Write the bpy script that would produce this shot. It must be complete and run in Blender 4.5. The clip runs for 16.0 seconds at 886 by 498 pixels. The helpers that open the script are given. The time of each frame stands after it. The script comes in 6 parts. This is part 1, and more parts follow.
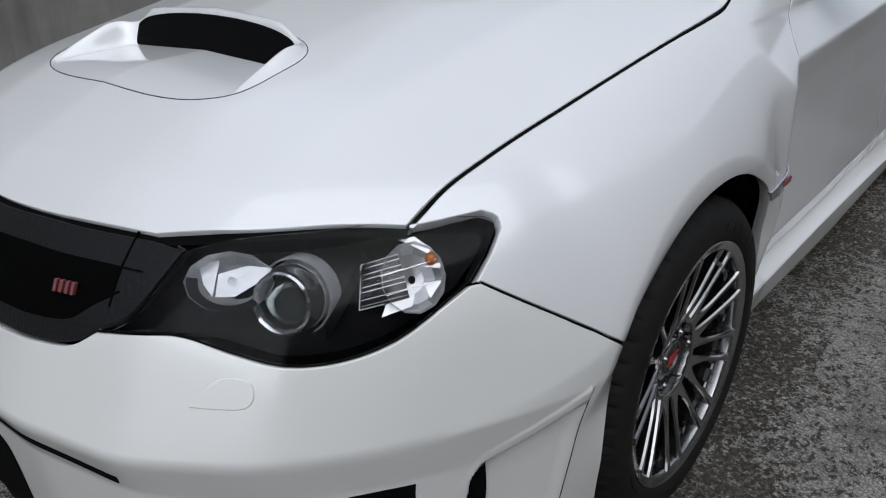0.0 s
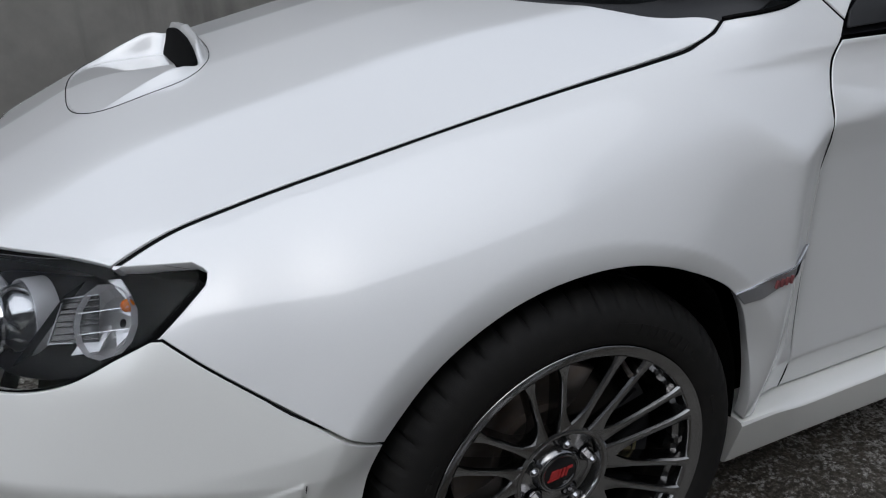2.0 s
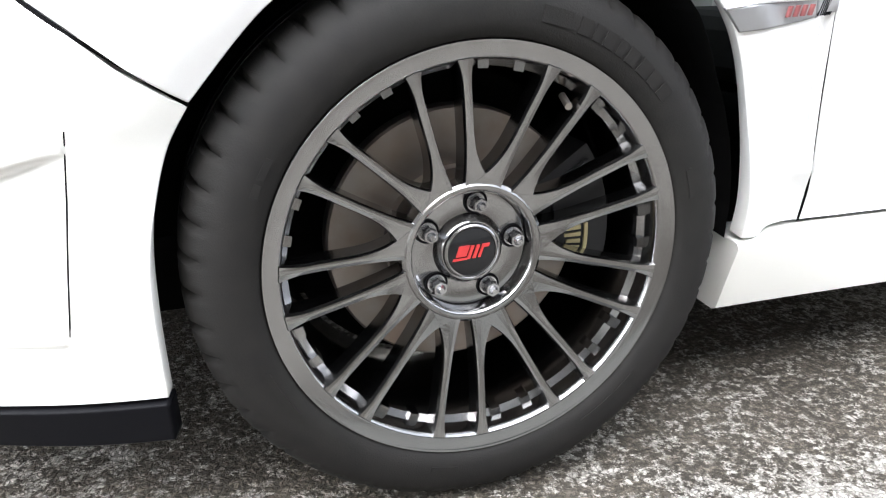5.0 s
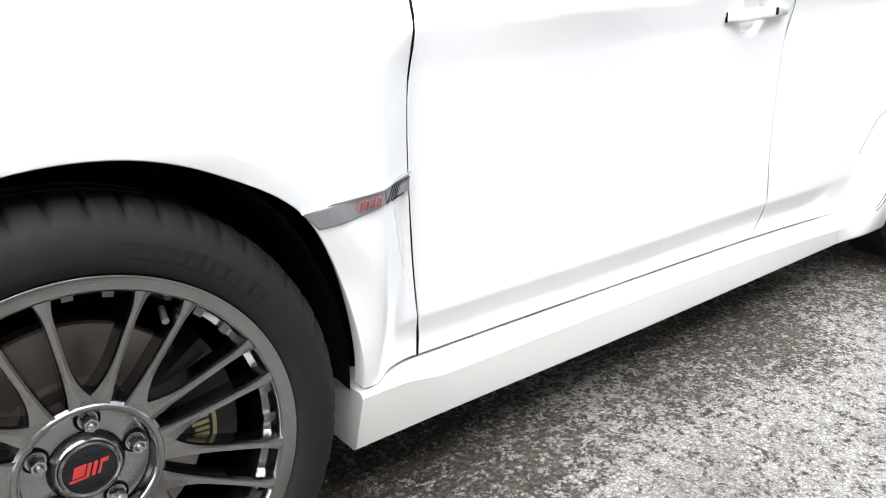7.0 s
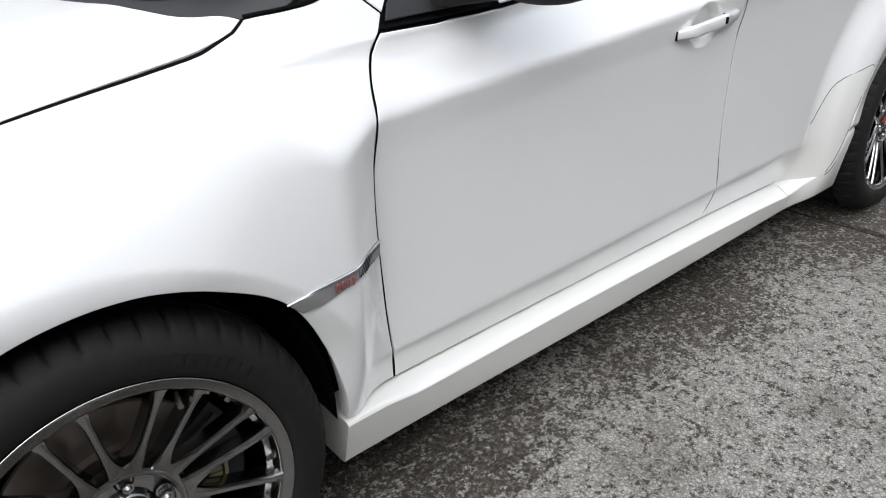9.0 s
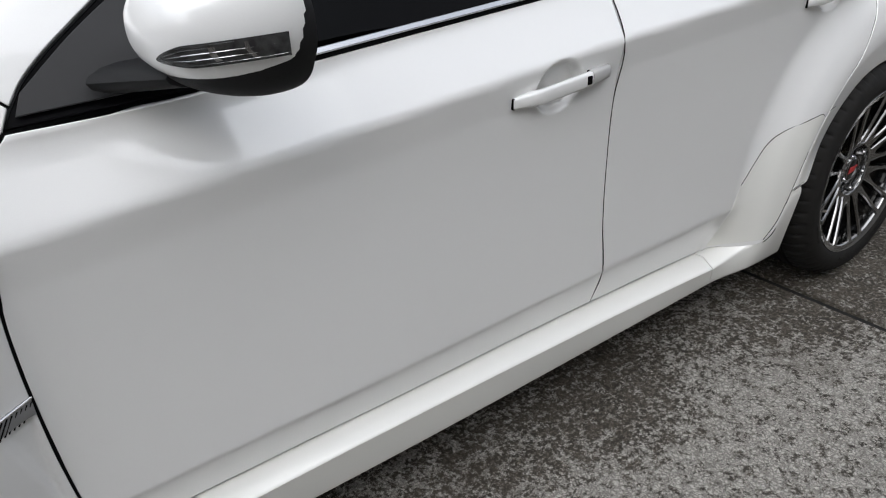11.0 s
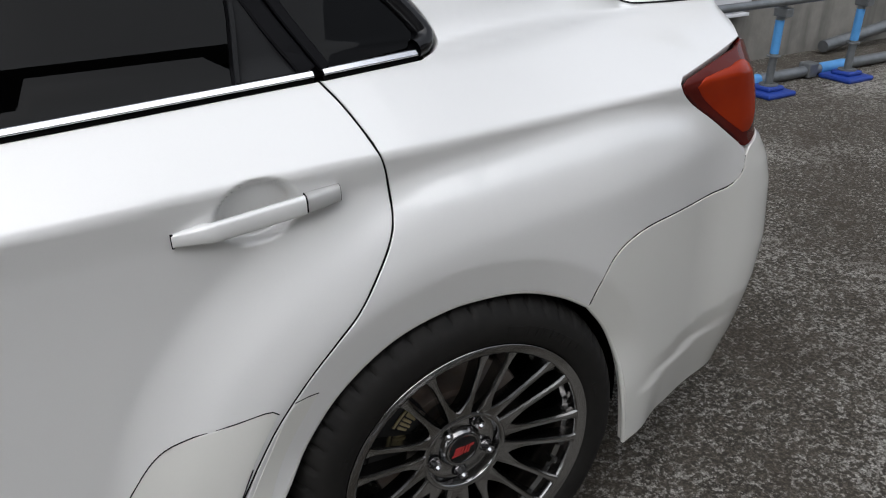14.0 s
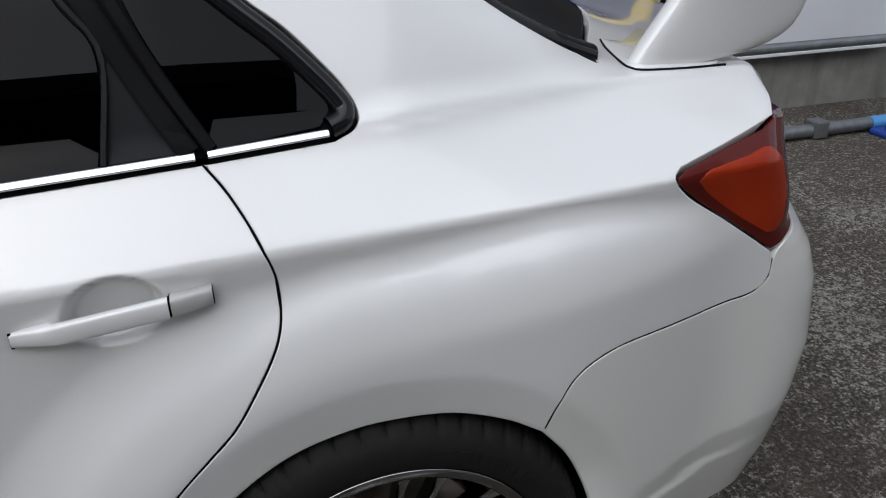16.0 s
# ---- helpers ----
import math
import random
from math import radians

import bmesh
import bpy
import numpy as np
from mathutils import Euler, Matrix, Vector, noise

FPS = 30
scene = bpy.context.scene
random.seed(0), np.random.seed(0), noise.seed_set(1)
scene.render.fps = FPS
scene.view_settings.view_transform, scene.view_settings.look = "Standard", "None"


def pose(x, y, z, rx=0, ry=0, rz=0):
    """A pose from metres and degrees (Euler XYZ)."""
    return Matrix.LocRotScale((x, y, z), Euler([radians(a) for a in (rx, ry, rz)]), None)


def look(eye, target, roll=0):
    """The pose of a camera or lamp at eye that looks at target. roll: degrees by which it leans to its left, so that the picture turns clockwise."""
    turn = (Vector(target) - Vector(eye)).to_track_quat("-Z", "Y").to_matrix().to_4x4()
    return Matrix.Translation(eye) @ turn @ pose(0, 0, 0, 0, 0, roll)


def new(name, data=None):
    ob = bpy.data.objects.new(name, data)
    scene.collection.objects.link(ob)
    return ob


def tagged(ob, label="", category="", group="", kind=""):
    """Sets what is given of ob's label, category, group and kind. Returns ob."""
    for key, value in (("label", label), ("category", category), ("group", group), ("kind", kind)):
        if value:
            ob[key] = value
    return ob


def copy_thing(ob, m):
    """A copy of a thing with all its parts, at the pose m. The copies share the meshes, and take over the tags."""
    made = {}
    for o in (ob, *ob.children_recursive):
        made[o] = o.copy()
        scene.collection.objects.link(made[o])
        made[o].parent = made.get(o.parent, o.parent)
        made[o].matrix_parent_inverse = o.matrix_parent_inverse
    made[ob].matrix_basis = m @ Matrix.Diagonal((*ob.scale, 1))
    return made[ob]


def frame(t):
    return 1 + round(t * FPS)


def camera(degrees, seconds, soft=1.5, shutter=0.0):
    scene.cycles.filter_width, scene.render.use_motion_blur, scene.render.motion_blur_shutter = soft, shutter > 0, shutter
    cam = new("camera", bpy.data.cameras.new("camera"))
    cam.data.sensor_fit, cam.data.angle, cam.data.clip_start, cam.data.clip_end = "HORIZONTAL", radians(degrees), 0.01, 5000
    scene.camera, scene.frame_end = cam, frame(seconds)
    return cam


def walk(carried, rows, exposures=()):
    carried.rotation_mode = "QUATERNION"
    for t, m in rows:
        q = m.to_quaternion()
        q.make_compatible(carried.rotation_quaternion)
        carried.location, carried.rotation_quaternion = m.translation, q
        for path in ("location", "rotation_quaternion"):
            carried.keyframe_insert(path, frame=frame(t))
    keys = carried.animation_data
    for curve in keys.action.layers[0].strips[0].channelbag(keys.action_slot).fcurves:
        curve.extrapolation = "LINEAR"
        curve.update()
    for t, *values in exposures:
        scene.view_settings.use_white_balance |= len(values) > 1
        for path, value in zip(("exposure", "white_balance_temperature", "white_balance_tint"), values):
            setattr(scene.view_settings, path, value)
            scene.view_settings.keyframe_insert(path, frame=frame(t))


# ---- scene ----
from mathutils.geometry import delaunay_2d_cdt as mathutils_cdt

cam = camera(62.3, 16.0, soft=1.1)
PATH = [
    (0, (-1.181, -1.303, 1.134), (0.176, -0.103, 0.286), -2.1),
    (0.5, (-1.027, -1.392, 1.16), (0.22, -0.084, 0.303), -2.0),
    (1, (-0.82, -1.504, 1.134), (0.238, -0.021, 0.308), -3.0),
    (1.5, (-0.663, -1.59, 1.128), (0.227, 0.01, 0.322), -3.4),
    (2, (-0.513, -1.613, 1.121), (0.215, 0.068, 0.32), -3.3),
    (2.5, (-0.43, -1.622, 1.042), (0.239, 0.097, 0.269), -1.2),
    (3, (-0.402, -1.612, 0.932), (0.271, 0.087, 0.12), 1.0),
    (3.5, (-0.337, -1.617, 0.801), (0.228, 0.123, -0.006), 0.7),
    (3.7, (-0.312, -1.609, 0.738), (0.236, 0.143, -0.054), 0.2),
    (5.8, (-0.239, -1.598, 0.629), (0.375, 0.188, -0.03), -1.5),
    (6, (-0.216, -1.615, 0.654), (0.529, 0.129, 0.019), -1.4),
    (6.5, (-0.189, -1.652, 0.748), (0.923, -0.081, 0.204), -1.8),
    (7, (-0.144, -1.682, 0.817), (1.059, -0.197, 0.225), -1.2),
    (7.5, (-0.132, -1.726, 1.001), (1.047, -0.291, 0.261), -1.9),
    (8, (-0.15, -1.753, 1.118), (1.003, -0.361, 0.262), -2.2),
    (8.2, (-0.154, -1.745, 1.125), (1.007, -0.369, 0.254), -2.3),
    (10.3, (0.128, -1.761, 1.174), (1.191, -0.342, 0.248), -3.1),
    (10.5, (0.21, -1.763, 1.182), (1.271, -0.339, 0.262), -2.7),
    (11, (0.472, -1.755, 1.187), (1.502, -0.32, 0.251), -2.8),
    (11.5, (0.777, -1.76, 1.203), (1.805, -0.331, 0.253), -3.1),
    (12, (1.087, -1.777, 1.206), (2.045, -0.295, 0.266), -3.3),
    (12.5, (1.368, -1.764, 1.228), (2.321, -0.289, 0.271), -2.5),
    (13, (1.627, -1.763, 1.252), (2.646, -0.329, 0.3), -1.4),
    (13.5, (1.912, -1.77, 1.257), (2.808, -0.23, 0.347), -1.0),
    (14, (2.127, -1.746, 1.267), (2.943, -0.162, 0.359), -1.1),
    (14.5, (2.284, -1.721, 1.316), (3.0, -0.066, 0.444), 0.0),
    (15, (2.379, -1.7, 1.317), (3.02, -0.021, 0.436), -1.2),
    (15.5, (2.44, -1.674, 1.32), (3.023, 0.015, 0.419), -1.4),
    (16, (2.48, -1.657, 1.317), (2.987, 0.059, 0.42), -1.1),
]
SKY, SUN = 0.10, 1.5
EXPOSURES = [(0, 0.18, 5850, 10), (1, 0.25, 5850, 10), (2, 0.1, 5850, 10), (2.6, 0.05, 5900, 10), (3.0, 0.2, 5950, 10), (3.5, 0.95, 6050, 10), (6.0, 3.25, 6050, 10), (6.5, 2.8, 6050, 10), (7.5, 2.05, 6050, 10), (8.2, 1.7, 6050, 10), (10.3, 0.78, 6100, 10), (12, 0.75, 6150, 10), (13.5, 0.62, 6150, 10), (16, 0.33, 5980, 10)]
walk(cam, [(t, look(eye, target, roll)) for t, eye, target, roll in PATH], EXPOSURES)

# ---- world and sun: a bright, overcast day ----
world = bpy.data.worlds.new("sky")
scene.world = world
world.use_nodes = True
wn, wl = world.node_tree.nodes, world.node_tree.links
wn.clear()
sky = wn.new("ShaderNodeTexSky")
sky.sky_type, sky.sun_disc = "NISHITA", False
sky.sun_elevation, sky.sun_rotation = radians(47), radians(-142)
sky.dust_density = 4.0
# a cover of cloud greys the blue and breaks it up
tc = wn.new("ShaderNodeTexCoord")
squash = wn.new("ShaderNodeMapping")
squash.inputs["Scale"].default_value = (1, 1, 2.5)
cloud = wn.new("ShaderNodeTexNoise")
cloud.inputs["Scale"].default_value, cloud.inputs["Detail"].default_value = 2.2, 6
grey = wn.new("ShaderNodeHueSaturation")
grey.inputs["Saturation"].default_value = 0.55
ramp = wn.new("ShaderNodeMapRange")
ramp.inputs["From Min"].default_value, ramp.inputs["From Max"].default_value = 0.3, 0.7
ramp.inputs["To Min"].default_value, ramp.inputs["To Max"].default_value = 0.72, 1.35
mul = wn.new("ShaderNodeVectorMath")
mul.operation = "SCALE"
back = wn.new("ShaderNodeBackground")
back.inputs["Strength"].default_value = SKY
wo = wn.new("ShaderNodeOutputWorld")
wl.new(tc.outputs["Generated"], squash.inputs["Vector"])
wl.new(squash.outputs["Vector"], cloud.inputs["Vector"])
wl.new(cloud.outputs["Fac"], ramp.inputs["Value"])
wl.new(sky.outputs["Color"], grey.inputs["Color"])
cover = wn.new("ShaderNodeMix")
cover.data_type = "RGBA"
cover.inputs["Factor"].default_value = 0.5
cover.inputs["B"].default_value = (7.2, 7.2, 7.25, 1)
wl.new(grey.outputs["Color"], cover.inputs["A"])
wl.new(cover.outputs["Result"], mul.inputs[0])
wl.new(ramp.outputs["Result"], mul.inputs["Scale"])
wl.new(mul.outputs["Vector"], back.inputs["Color"])
wl.new(back.outputs["Background"], wo.inputs["Surface"])

sun_data = bpy.data.lights.new("sun", "SUN")
sun_data.energy, sun_data.angle, sun_data.color = SUN, radians(100), (1.0, 0.98, 0.95)
sun = new("sun", sun_data)
sun.matrix_world = look((-5.5, -7.0, 9.5), (0, 0, 0))


# ---- materials ----
def material(name, colour, rough=0.5, metal=0.0, grain=0.0, grain_scale=40.0, bump=0.0, bump_scale=200.0, coat=0.0, spec=0.5, stain=0.0, stain_scale=3.0, dark=None):
    m = bpy.data.materials.new(name)
    m.use_nodes = True
    n, l = m.node_tree.nodes, m.node_tree.links
    b = n["Principled BSDF"]
    b.inputs["Base Color"].default_value = (*colour, 1)
    b.inputs["Roughness"].default_value, b.inputs["Metallic"].default_value = rough, metal
    b.inputs["Coat Weight"].default_value, b.inputs["Coat Roughness"].default_value = coat, 0.07
    b.inputs["Specular IOR Level"].default_value = spec
    co = n.new("ShaderNodeTexCoord")
    if grain or stain:
        out = None
        for amount, scale, detail in ((grain, grain_scale, 5), (stain, stain_scale, 4)):
            if not amount:
                continue
            t = n.new("ShaderNodeTexNoise")
            t.inputs["Scale"].default_value, t.inputs["Detail"].default_value = scale, detail
            l.new(co.outputs["Object"], t.inputs["Vector"])
            r = n.new("ShaderNodeMapRange")
            r.inputs["From Min"].default_value, r.inputs["From Max"].default_value = 0.3, 0.7
            l.new(t.outputs["Fac"], r.inputs["Value"])
            mx = n.new("ShaderNodeMix")
            mx.data_type = "RGBA"
            d = dark or tuple(c * 0.55 for c in colour)
            mx.inputs["A"].default_value = (*colour, 1)
            mx.inputs["B"].default_value = (*d, 1)
            if out:
                l.new(out, mx.inputs["A"])
            k = n.new("ShaderNodeMath")
            k.operation = "MULTIPLY"
            k.inputs[1].default_value = amount
            l.new(r.outputs["Result"], k.inputs[0])
            l.new(k.outputs[0], mx.inputs["Factor"])
            out = mx.outputs["Result"]
        l.new(out, b.inputs["Base Color"])
    if bump:
        t = n.new("ShaderNodeTexNoise")
        t.inputs["Scale"].default_value, t.inputs["Detail"].default_value = bump_scale, 4
        l.new(co.outputs["Object"], t.inputs["Vector"])
        bp = n.new("ShaderNodeBump")
        bp.inputs["Strength"].default_value, bp.inputs["Distance"].default_value = bump, 0.004
        l.new(t.outputs["Fac"], bp.inputs["Height"])
        l.new(bp.outputs["Normal"], b.inputs["Normal"])
    return m


def paint_material(name, colour):
    """Pearl white car paint: a fine flake under a clear coat, faintly soiled."""
    m = material(name, colour, rough=0.34, metal=0.07, coat=1.0, spec=0.5, grain=0.05, grain_scale=900, stain=0.05, stain_scale=2.2)
    m.node_tree.nodes["Principled BSDF"].inputs["Coat IOR"].default_value = 1.6
    m.node_tree.nodes["Principled BSDF"].inputs["Coat Roughness"].default_value = 0.03
    return m


def concrete_floor():
    """Worn exposed-aggregate concrete: pale stones in a dark matrix, with broad stains."""
    m = bpy.data.materials.new("aggregate_concrete")
    m.use_nodes = True
    n, l = m.node_tree.nodes, m.node_tree.links
    b = n["Principled BSDF"]
    co = n.new("ShaderNodeTexCoord")

    def tex(kind, scale, detail=3):
        t = n.new(kind)
        t.inputs["Scale"].default_value = scale
        if "Detail" in t.inputs:
            t.inputs["Detail"].default_value = detail
        l.new(co.outputs["Object"], t.inputs["Vector"])
        return t

    def span(src, a, c, d=0.0, e=1.0):
        r = n.new("ShaderNodeMapRange")
        r.inputs["From Min"].default_value, r.inputs["From Max"].default_value = a, c
        r.inputs["To Min"].default_value, r.inputs["To Max"].default_value = d, e
        l.new(src, r.inputs["Value"])
        return r.outputs["Result"]

    def blend(fac, a, c):
        x = n.new("ShaderNodeMix")
        x.data_type = "RGBA"
        for s, v in (("A", a), ("B", c)):
            if isinstance(v, tuple):
                x.inputs[s].default_value = (*v, 1)
            else:
                l.new(v, x.inputs[s])
        l.new(fac, x.inputs["Factor"])
        return x.outputs["Result"]

    def times(a, c):
        k = n.new("ShaderNodeMath")
        k.operation = "MULTIPLY"
        l.new(a, k.inputs[0])
        if isinstance(c, float):
            k.inputs[1].default_value = c
        else:
            l.new(c, k.inputs[1])
        return k.outputs[0]

    # pebbles: uneven cells with thin dark gaps between them
    shake = tex("ShaderNodeTexNoise", 60, 4)
    bent = n.new("ShaderNodeVectorMath")
    bent.operation = "MULTIPLY_ADD"
    bent.inputs[1].default_value = (0.022, 0.022, 0.0)
    l.new(shake.outputs["Color"], bent.inputs[0])
    l.new(co.outputs["Object"], bent.inputs[2])
    cells = tex("ShaderNodeTexVoronoi", 105)
    edge = tex("ShaderNodeTexVoronoi", 105)
    edge.feature = "DISTANCE_TO_EDGE"
    for t in (cells, edge):
        l.new(bent.outputs["Vector"], t.inputs["Vector"])
    stones = tex("ShaderNodeTexNoise", 82, 9)
    stones.inputs["Roughness"].default_value = 0.76
    clump = tex("ShaderNodeTexNoise", 30, 9)
    wear = tex("ShaderNodeTexNoise", 1.3, 6)
    blot = tex("ShaderNodeTexNoise", 8.0, 8)
    grit = tex("ShaderNodeTexNoise", 330, 3)
    spill = tex("ShaderNodeTexNoise", 2.3, 10)
    spill.inputs["Roughness"].default_value = 0.68
    # pale worn stones fade out near the car, painting its shade into the colour
    lit_lane = n.new("ShaderNodeVectorMath")
    lit_lane.operation = "MULTIPLY_ADD"
    lit_lane.inputs[1].default_value, lit_lane.inputs[2].default_value = (0.55, 2.6, 1.0), (-0.62, 3.51, 0.0)
    l.new(co.outputs["Object"], lit_lane.inputs[0])
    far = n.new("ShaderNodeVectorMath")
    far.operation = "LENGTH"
    l.new(lit_lane.outputs["Vector"], far.inputs[0])
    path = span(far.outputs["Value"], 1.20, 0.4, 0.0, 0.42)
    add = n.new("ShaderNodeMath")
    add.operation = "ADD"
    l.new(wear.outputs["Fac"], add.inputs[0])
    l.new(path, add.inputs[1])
    # random wear plus the paler band that paints the car's shade
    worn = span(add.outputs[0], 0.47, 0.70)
    tone = span(cells.outputs["Color"], 0.25, 0.80)
    speck = span(stones.outputs["Fac"], 0.45, 0.57)
    lift = n.new("ShaderNodeMath")
    lift.operation = "MULTIPLY_ADD"
    lift.inputs[1].default_value = 0.42
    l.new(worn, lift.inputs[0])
    l.new(times(tone, 0.22), lift.inputs[2])
    most = n.new("ShaderNodeMath")
    most.operation = "ADD"
    l.new(lift.outputs[0], most.inputs[0])
    l.new(times(speck, 0.46), most.inputs[1])
    more = n.new("ShaderNodeMath")
    more.operation = "ADD"
    l.new(most.outputs[0], more.inputs[0])
    l.new(span(clump.outputs["Fac"], 0.36, 0.64, -0.20, 0.27), more.inputs[1])
    pale = span(more.outputs[0], 0.55, 0.82)
    base = blend(span(blot.outputs["Fac"], 0.35, 0.68), (0.036, 0.031, 0.024), (0.092, 0.080, 0.063))
    stone = blend(times(speck, 0.65), base, (0.26, 0.228, 0.182))
    col = blend(pale, stone, (0.50, 0.475, 0.428))
    gap = span(edge.outputs["Distance"], 0.12, 0.02)
    col = blend(times(gap, 0.60), col, (0.032, 0.028, 0.023))
    col = blend(times(span(grit.outputs["Fac"], 0.55, 0.66), 0.6), col, (0.030, 0.027, 0.022))
    # brown spills
    place = n.new("ShaderNodeSeparateXYZ")
    l.new(co.outputs["Object"], place.inputs["Vector"])
    soil = n.new("ShaderNodeMath")
    soil.operation = "ADD"
    l.new(spill.outputs["Fac"], soil.inputs[0])
    l.new(span(place.outputs["X"], 2.8, 4.2, 0.0, 0.05), soil.inputs[1])
    col = blend(times(span(soil.outputs[0], 0.53, 0.70), 0.62), col, (0.056, 0.044, 0.032))
    l.new(col, b.inputs["Base Color"])
    b.inputs["Roughness"].default_value = 0.85
    b.inputs["Specular IOR Level"].default_value = 0.25
    bp = n.new("ShaderNodeBump")
    bp.inputs["Strength"].default_value, bp.inputs["Distance"].default_value = 0.9, 0.006
    l.new(span(edge.outputs["Distance"], 0.0, 0.25), bp.inputs["Height"])
    l.new(bp.outputs["Normal"], b.inputs["Normal"])
    return m


def wall_concrete():
    """Cast concrete with dark streaks that run down it."""
    m = material("stained_concrete", (0.26, 0.25, 0.225), rough=0.9, grain=0.5, grain_scale=9, stain=0.6, stain_scale=1.3, bump=0.5, bump_scale=60, dark=(0.125, 0.12, 0.107))
    n, l = m.node_tree.nodes, m.node_tree.links
    b = n["Principled BSDF"]
    co, mp, t, r, mx = n.new("ShaderNodeTexCoord"), n.new("ShaderNodeMapping"), n.new("ShaderNodeTexNoise"), n.new("ShaderNodeMapRange"), n.new("ShaderNodeMix")
    mp.inputs["Scale"].default_value = (5.0, 5.0, 0.6)
    t.inputs["Scale"].default_value, t.inputs["Detail"].default_value = 1.0, 8
    r.inputs["From Min"].default_value, r.inputs["From Max"].default_value = 0.52, 0.66
    r.inputs["To Max"].default_value = 0.5
    mx.data_type = "RGBA"
    mx.inputs["B"].default_value = (0.055, 0.053, 0.048, 1)
    l.new(co.outputs["Object"], mp.inputs["Vector"])
    l.new(mp.outputs["Vector"], t.inputs["Vector"])
    l.new(t.outputs["Fac"], r.inputs["Value"])
    l.new(r.outputs["Result"], mx.inputs["Factor"])
    l.new(b.inputs["Base Color"].links[0].from_socket, mx.inputs["A"])
    l.new(mx.outputs["Result"], b.inputs["Base Color"])
    return m


def glass_material(name, tint, ior=1.17):
    """Thin glass: lets the tint through and mirrors by its slant."""
    m = bpy.data.materials.new(name)
    m.use_nodes = True
    n, l = m.node_tree.nodes, m.node_tree.links
    n.remove(n["Principled BSDF"])
    clear, shine, mix, fres = n.new("ShaderNodeBsdfTransparent"), n.new("ShaderNodeBsdfGlossy"), n.new("ShaderNodeMixShader"), n.new("ShaderNodeFresnel")
    clear.inputs["Color"].default_value = (*tint, 1)
    shine.inputs["Roughness"].default_value = 0.01
    fres.inputs["IOR"].default_value = ior
    l.new(fres.outputs["Fac"], mix.inputs["Fac"])
    l.new(clear.outputs["BSDF"], mix.inputs[1])
    l.new(shine.outputs["BSDF"], mix.inputs[2])
    l.new(mix.outputs["Shader"], n["Material Output"].inputs["Surface"])
    return m


PAINT = paint_material("pearl_white_paint", (0.81, 0.808, 0.795))
RESIN = paint_material("yellowed_white_paint", (0.80, 0.795, 0.755))
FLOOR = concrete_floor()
WALL = wall_concrete()
RUBBER = material("tyre_rubber", (0.0088, 0.0084, 0.008), rough=0.70, grain=0.5, grain_scale=45, bump=0.15, bump_scale=500, dark=(0.016, 0.0148, 0.0132), spec=0.20, stain=0.3, stain_scale=9)
RIM = material("gunmetal_alloy", (0.275, 0.272, 0.270), rough=0.18, metal=1.0, grain=0.25, grain_scale=30, coat=0.6, dark=(0.20, 0.197, 0.193))
NUT = material("grey_steel", (0.42, 0.42, 0.43), rough=0.20, metal=1.0)
BLACK = material("black_plastic", (0.018, 0.018, 0.019), rough=0.55, bump=0.12, bump_scale=900)
GLOSS = material("gloss_black", (0.009, 0.009, 0.010), rough=0.14, coat=0.12, spec=0.3)
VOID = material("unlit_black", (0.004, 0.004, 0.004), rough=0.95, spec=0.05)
CHROME = material("chrome", (0.78, 0.78, 0.80), rough=0.16, metal=1.0)
SATIN = material("satin_silver", (0.30, 0.30, 0.305), rough=0.38, metal=0.5)
STEEL = material("galvanised_steel", (0.26, 0.275, 0.285), rough=0.45, metal=0.7, grain=0.5, grain_scale=25, stain=0.4, stain_scale=6)
DISC = material("brake_disc_iron", (0.30, 0.28, 0.26), rough=0.40, metal=0.9, grain=0.5, grain_scale=20, dark=(0.20, 0.12, 0.07))
RED = material("red_enamel", (0.42, 0.03, 0.03), rough=0.4)
DULLRED = material("faded_red_enamel", (0.20, 0.06, 0.06), rough=0.5)
MIRRORED = material("lamp_reflector", (0.92, 0.92, 0.93), rough=0.12, metal=1.0)
GOLD = material("gold_paint", (0.52, 0.45, 0.25), rough=0.4, metal=0.3)
SHROUD = material("bright_vapour_coat", (0.93, 0.93, 0.94), rough=0.24, metal=0.55, spec=0.7)
AMBER = material("amber_bulb", (0.75, 0.22, 0.02), rough=0.2, coat=1)
LAMP_RED = material("red_lens", (0.30, 0.028, 0.005), rough=0.10, grain=0.4, grain_scale=14, spec=0.18, dark=(0.20, 0.012, 0.004))
LAMP_DEEP = material("deep_red_lens", (0.085, 0.009, 0.006), rough=0.08, spec=0.2)
JOINT_SHADE = material("joint_filler", (0.007, 0.0065, 0.006), rough=0.9, grain=0.5, grain_scale=60, bump=0.6, bump_scale=120)
BLUE = material("blue_plastic", (0.015, 0.05, 0.30), rough=0.5, grain=0.4, grain_scale=12)
SLEEVE = material("sky_blue_paint", (0.10, 0.34, 0.72), rough=0.45, grain=0.4, grain_scale=15)
YELLOW = material("yellow_paint", (0.72, 0.52, 0.06), rough=0.45, grain=0.2, grain_scale=10)
PANEL = material("white_sheet_metal", (0.66, 0.67, 0.70), rough=0.4, stain=0.25, stain_scale=1.5)
NAVY = material("navy_sheet", (0.02, 0.03, 0.12), rough=0.4)
BOUNCE_WALL = material("pale_bounce", (0.58, 0.56, 0.50), rough=0.85, grain=0.3, grain_scale=12, stain=0.3, stain_scale=0.8, bump=0.3, bump_scale=80, dark=(0.40, 0.39, 0.36))
DARKWALL = material("dark_cladding", (0.10, 0.096, 0.09), rough=0.7, grain=0.4, grain_scale=4, bump=0.2, bump_scale=30)
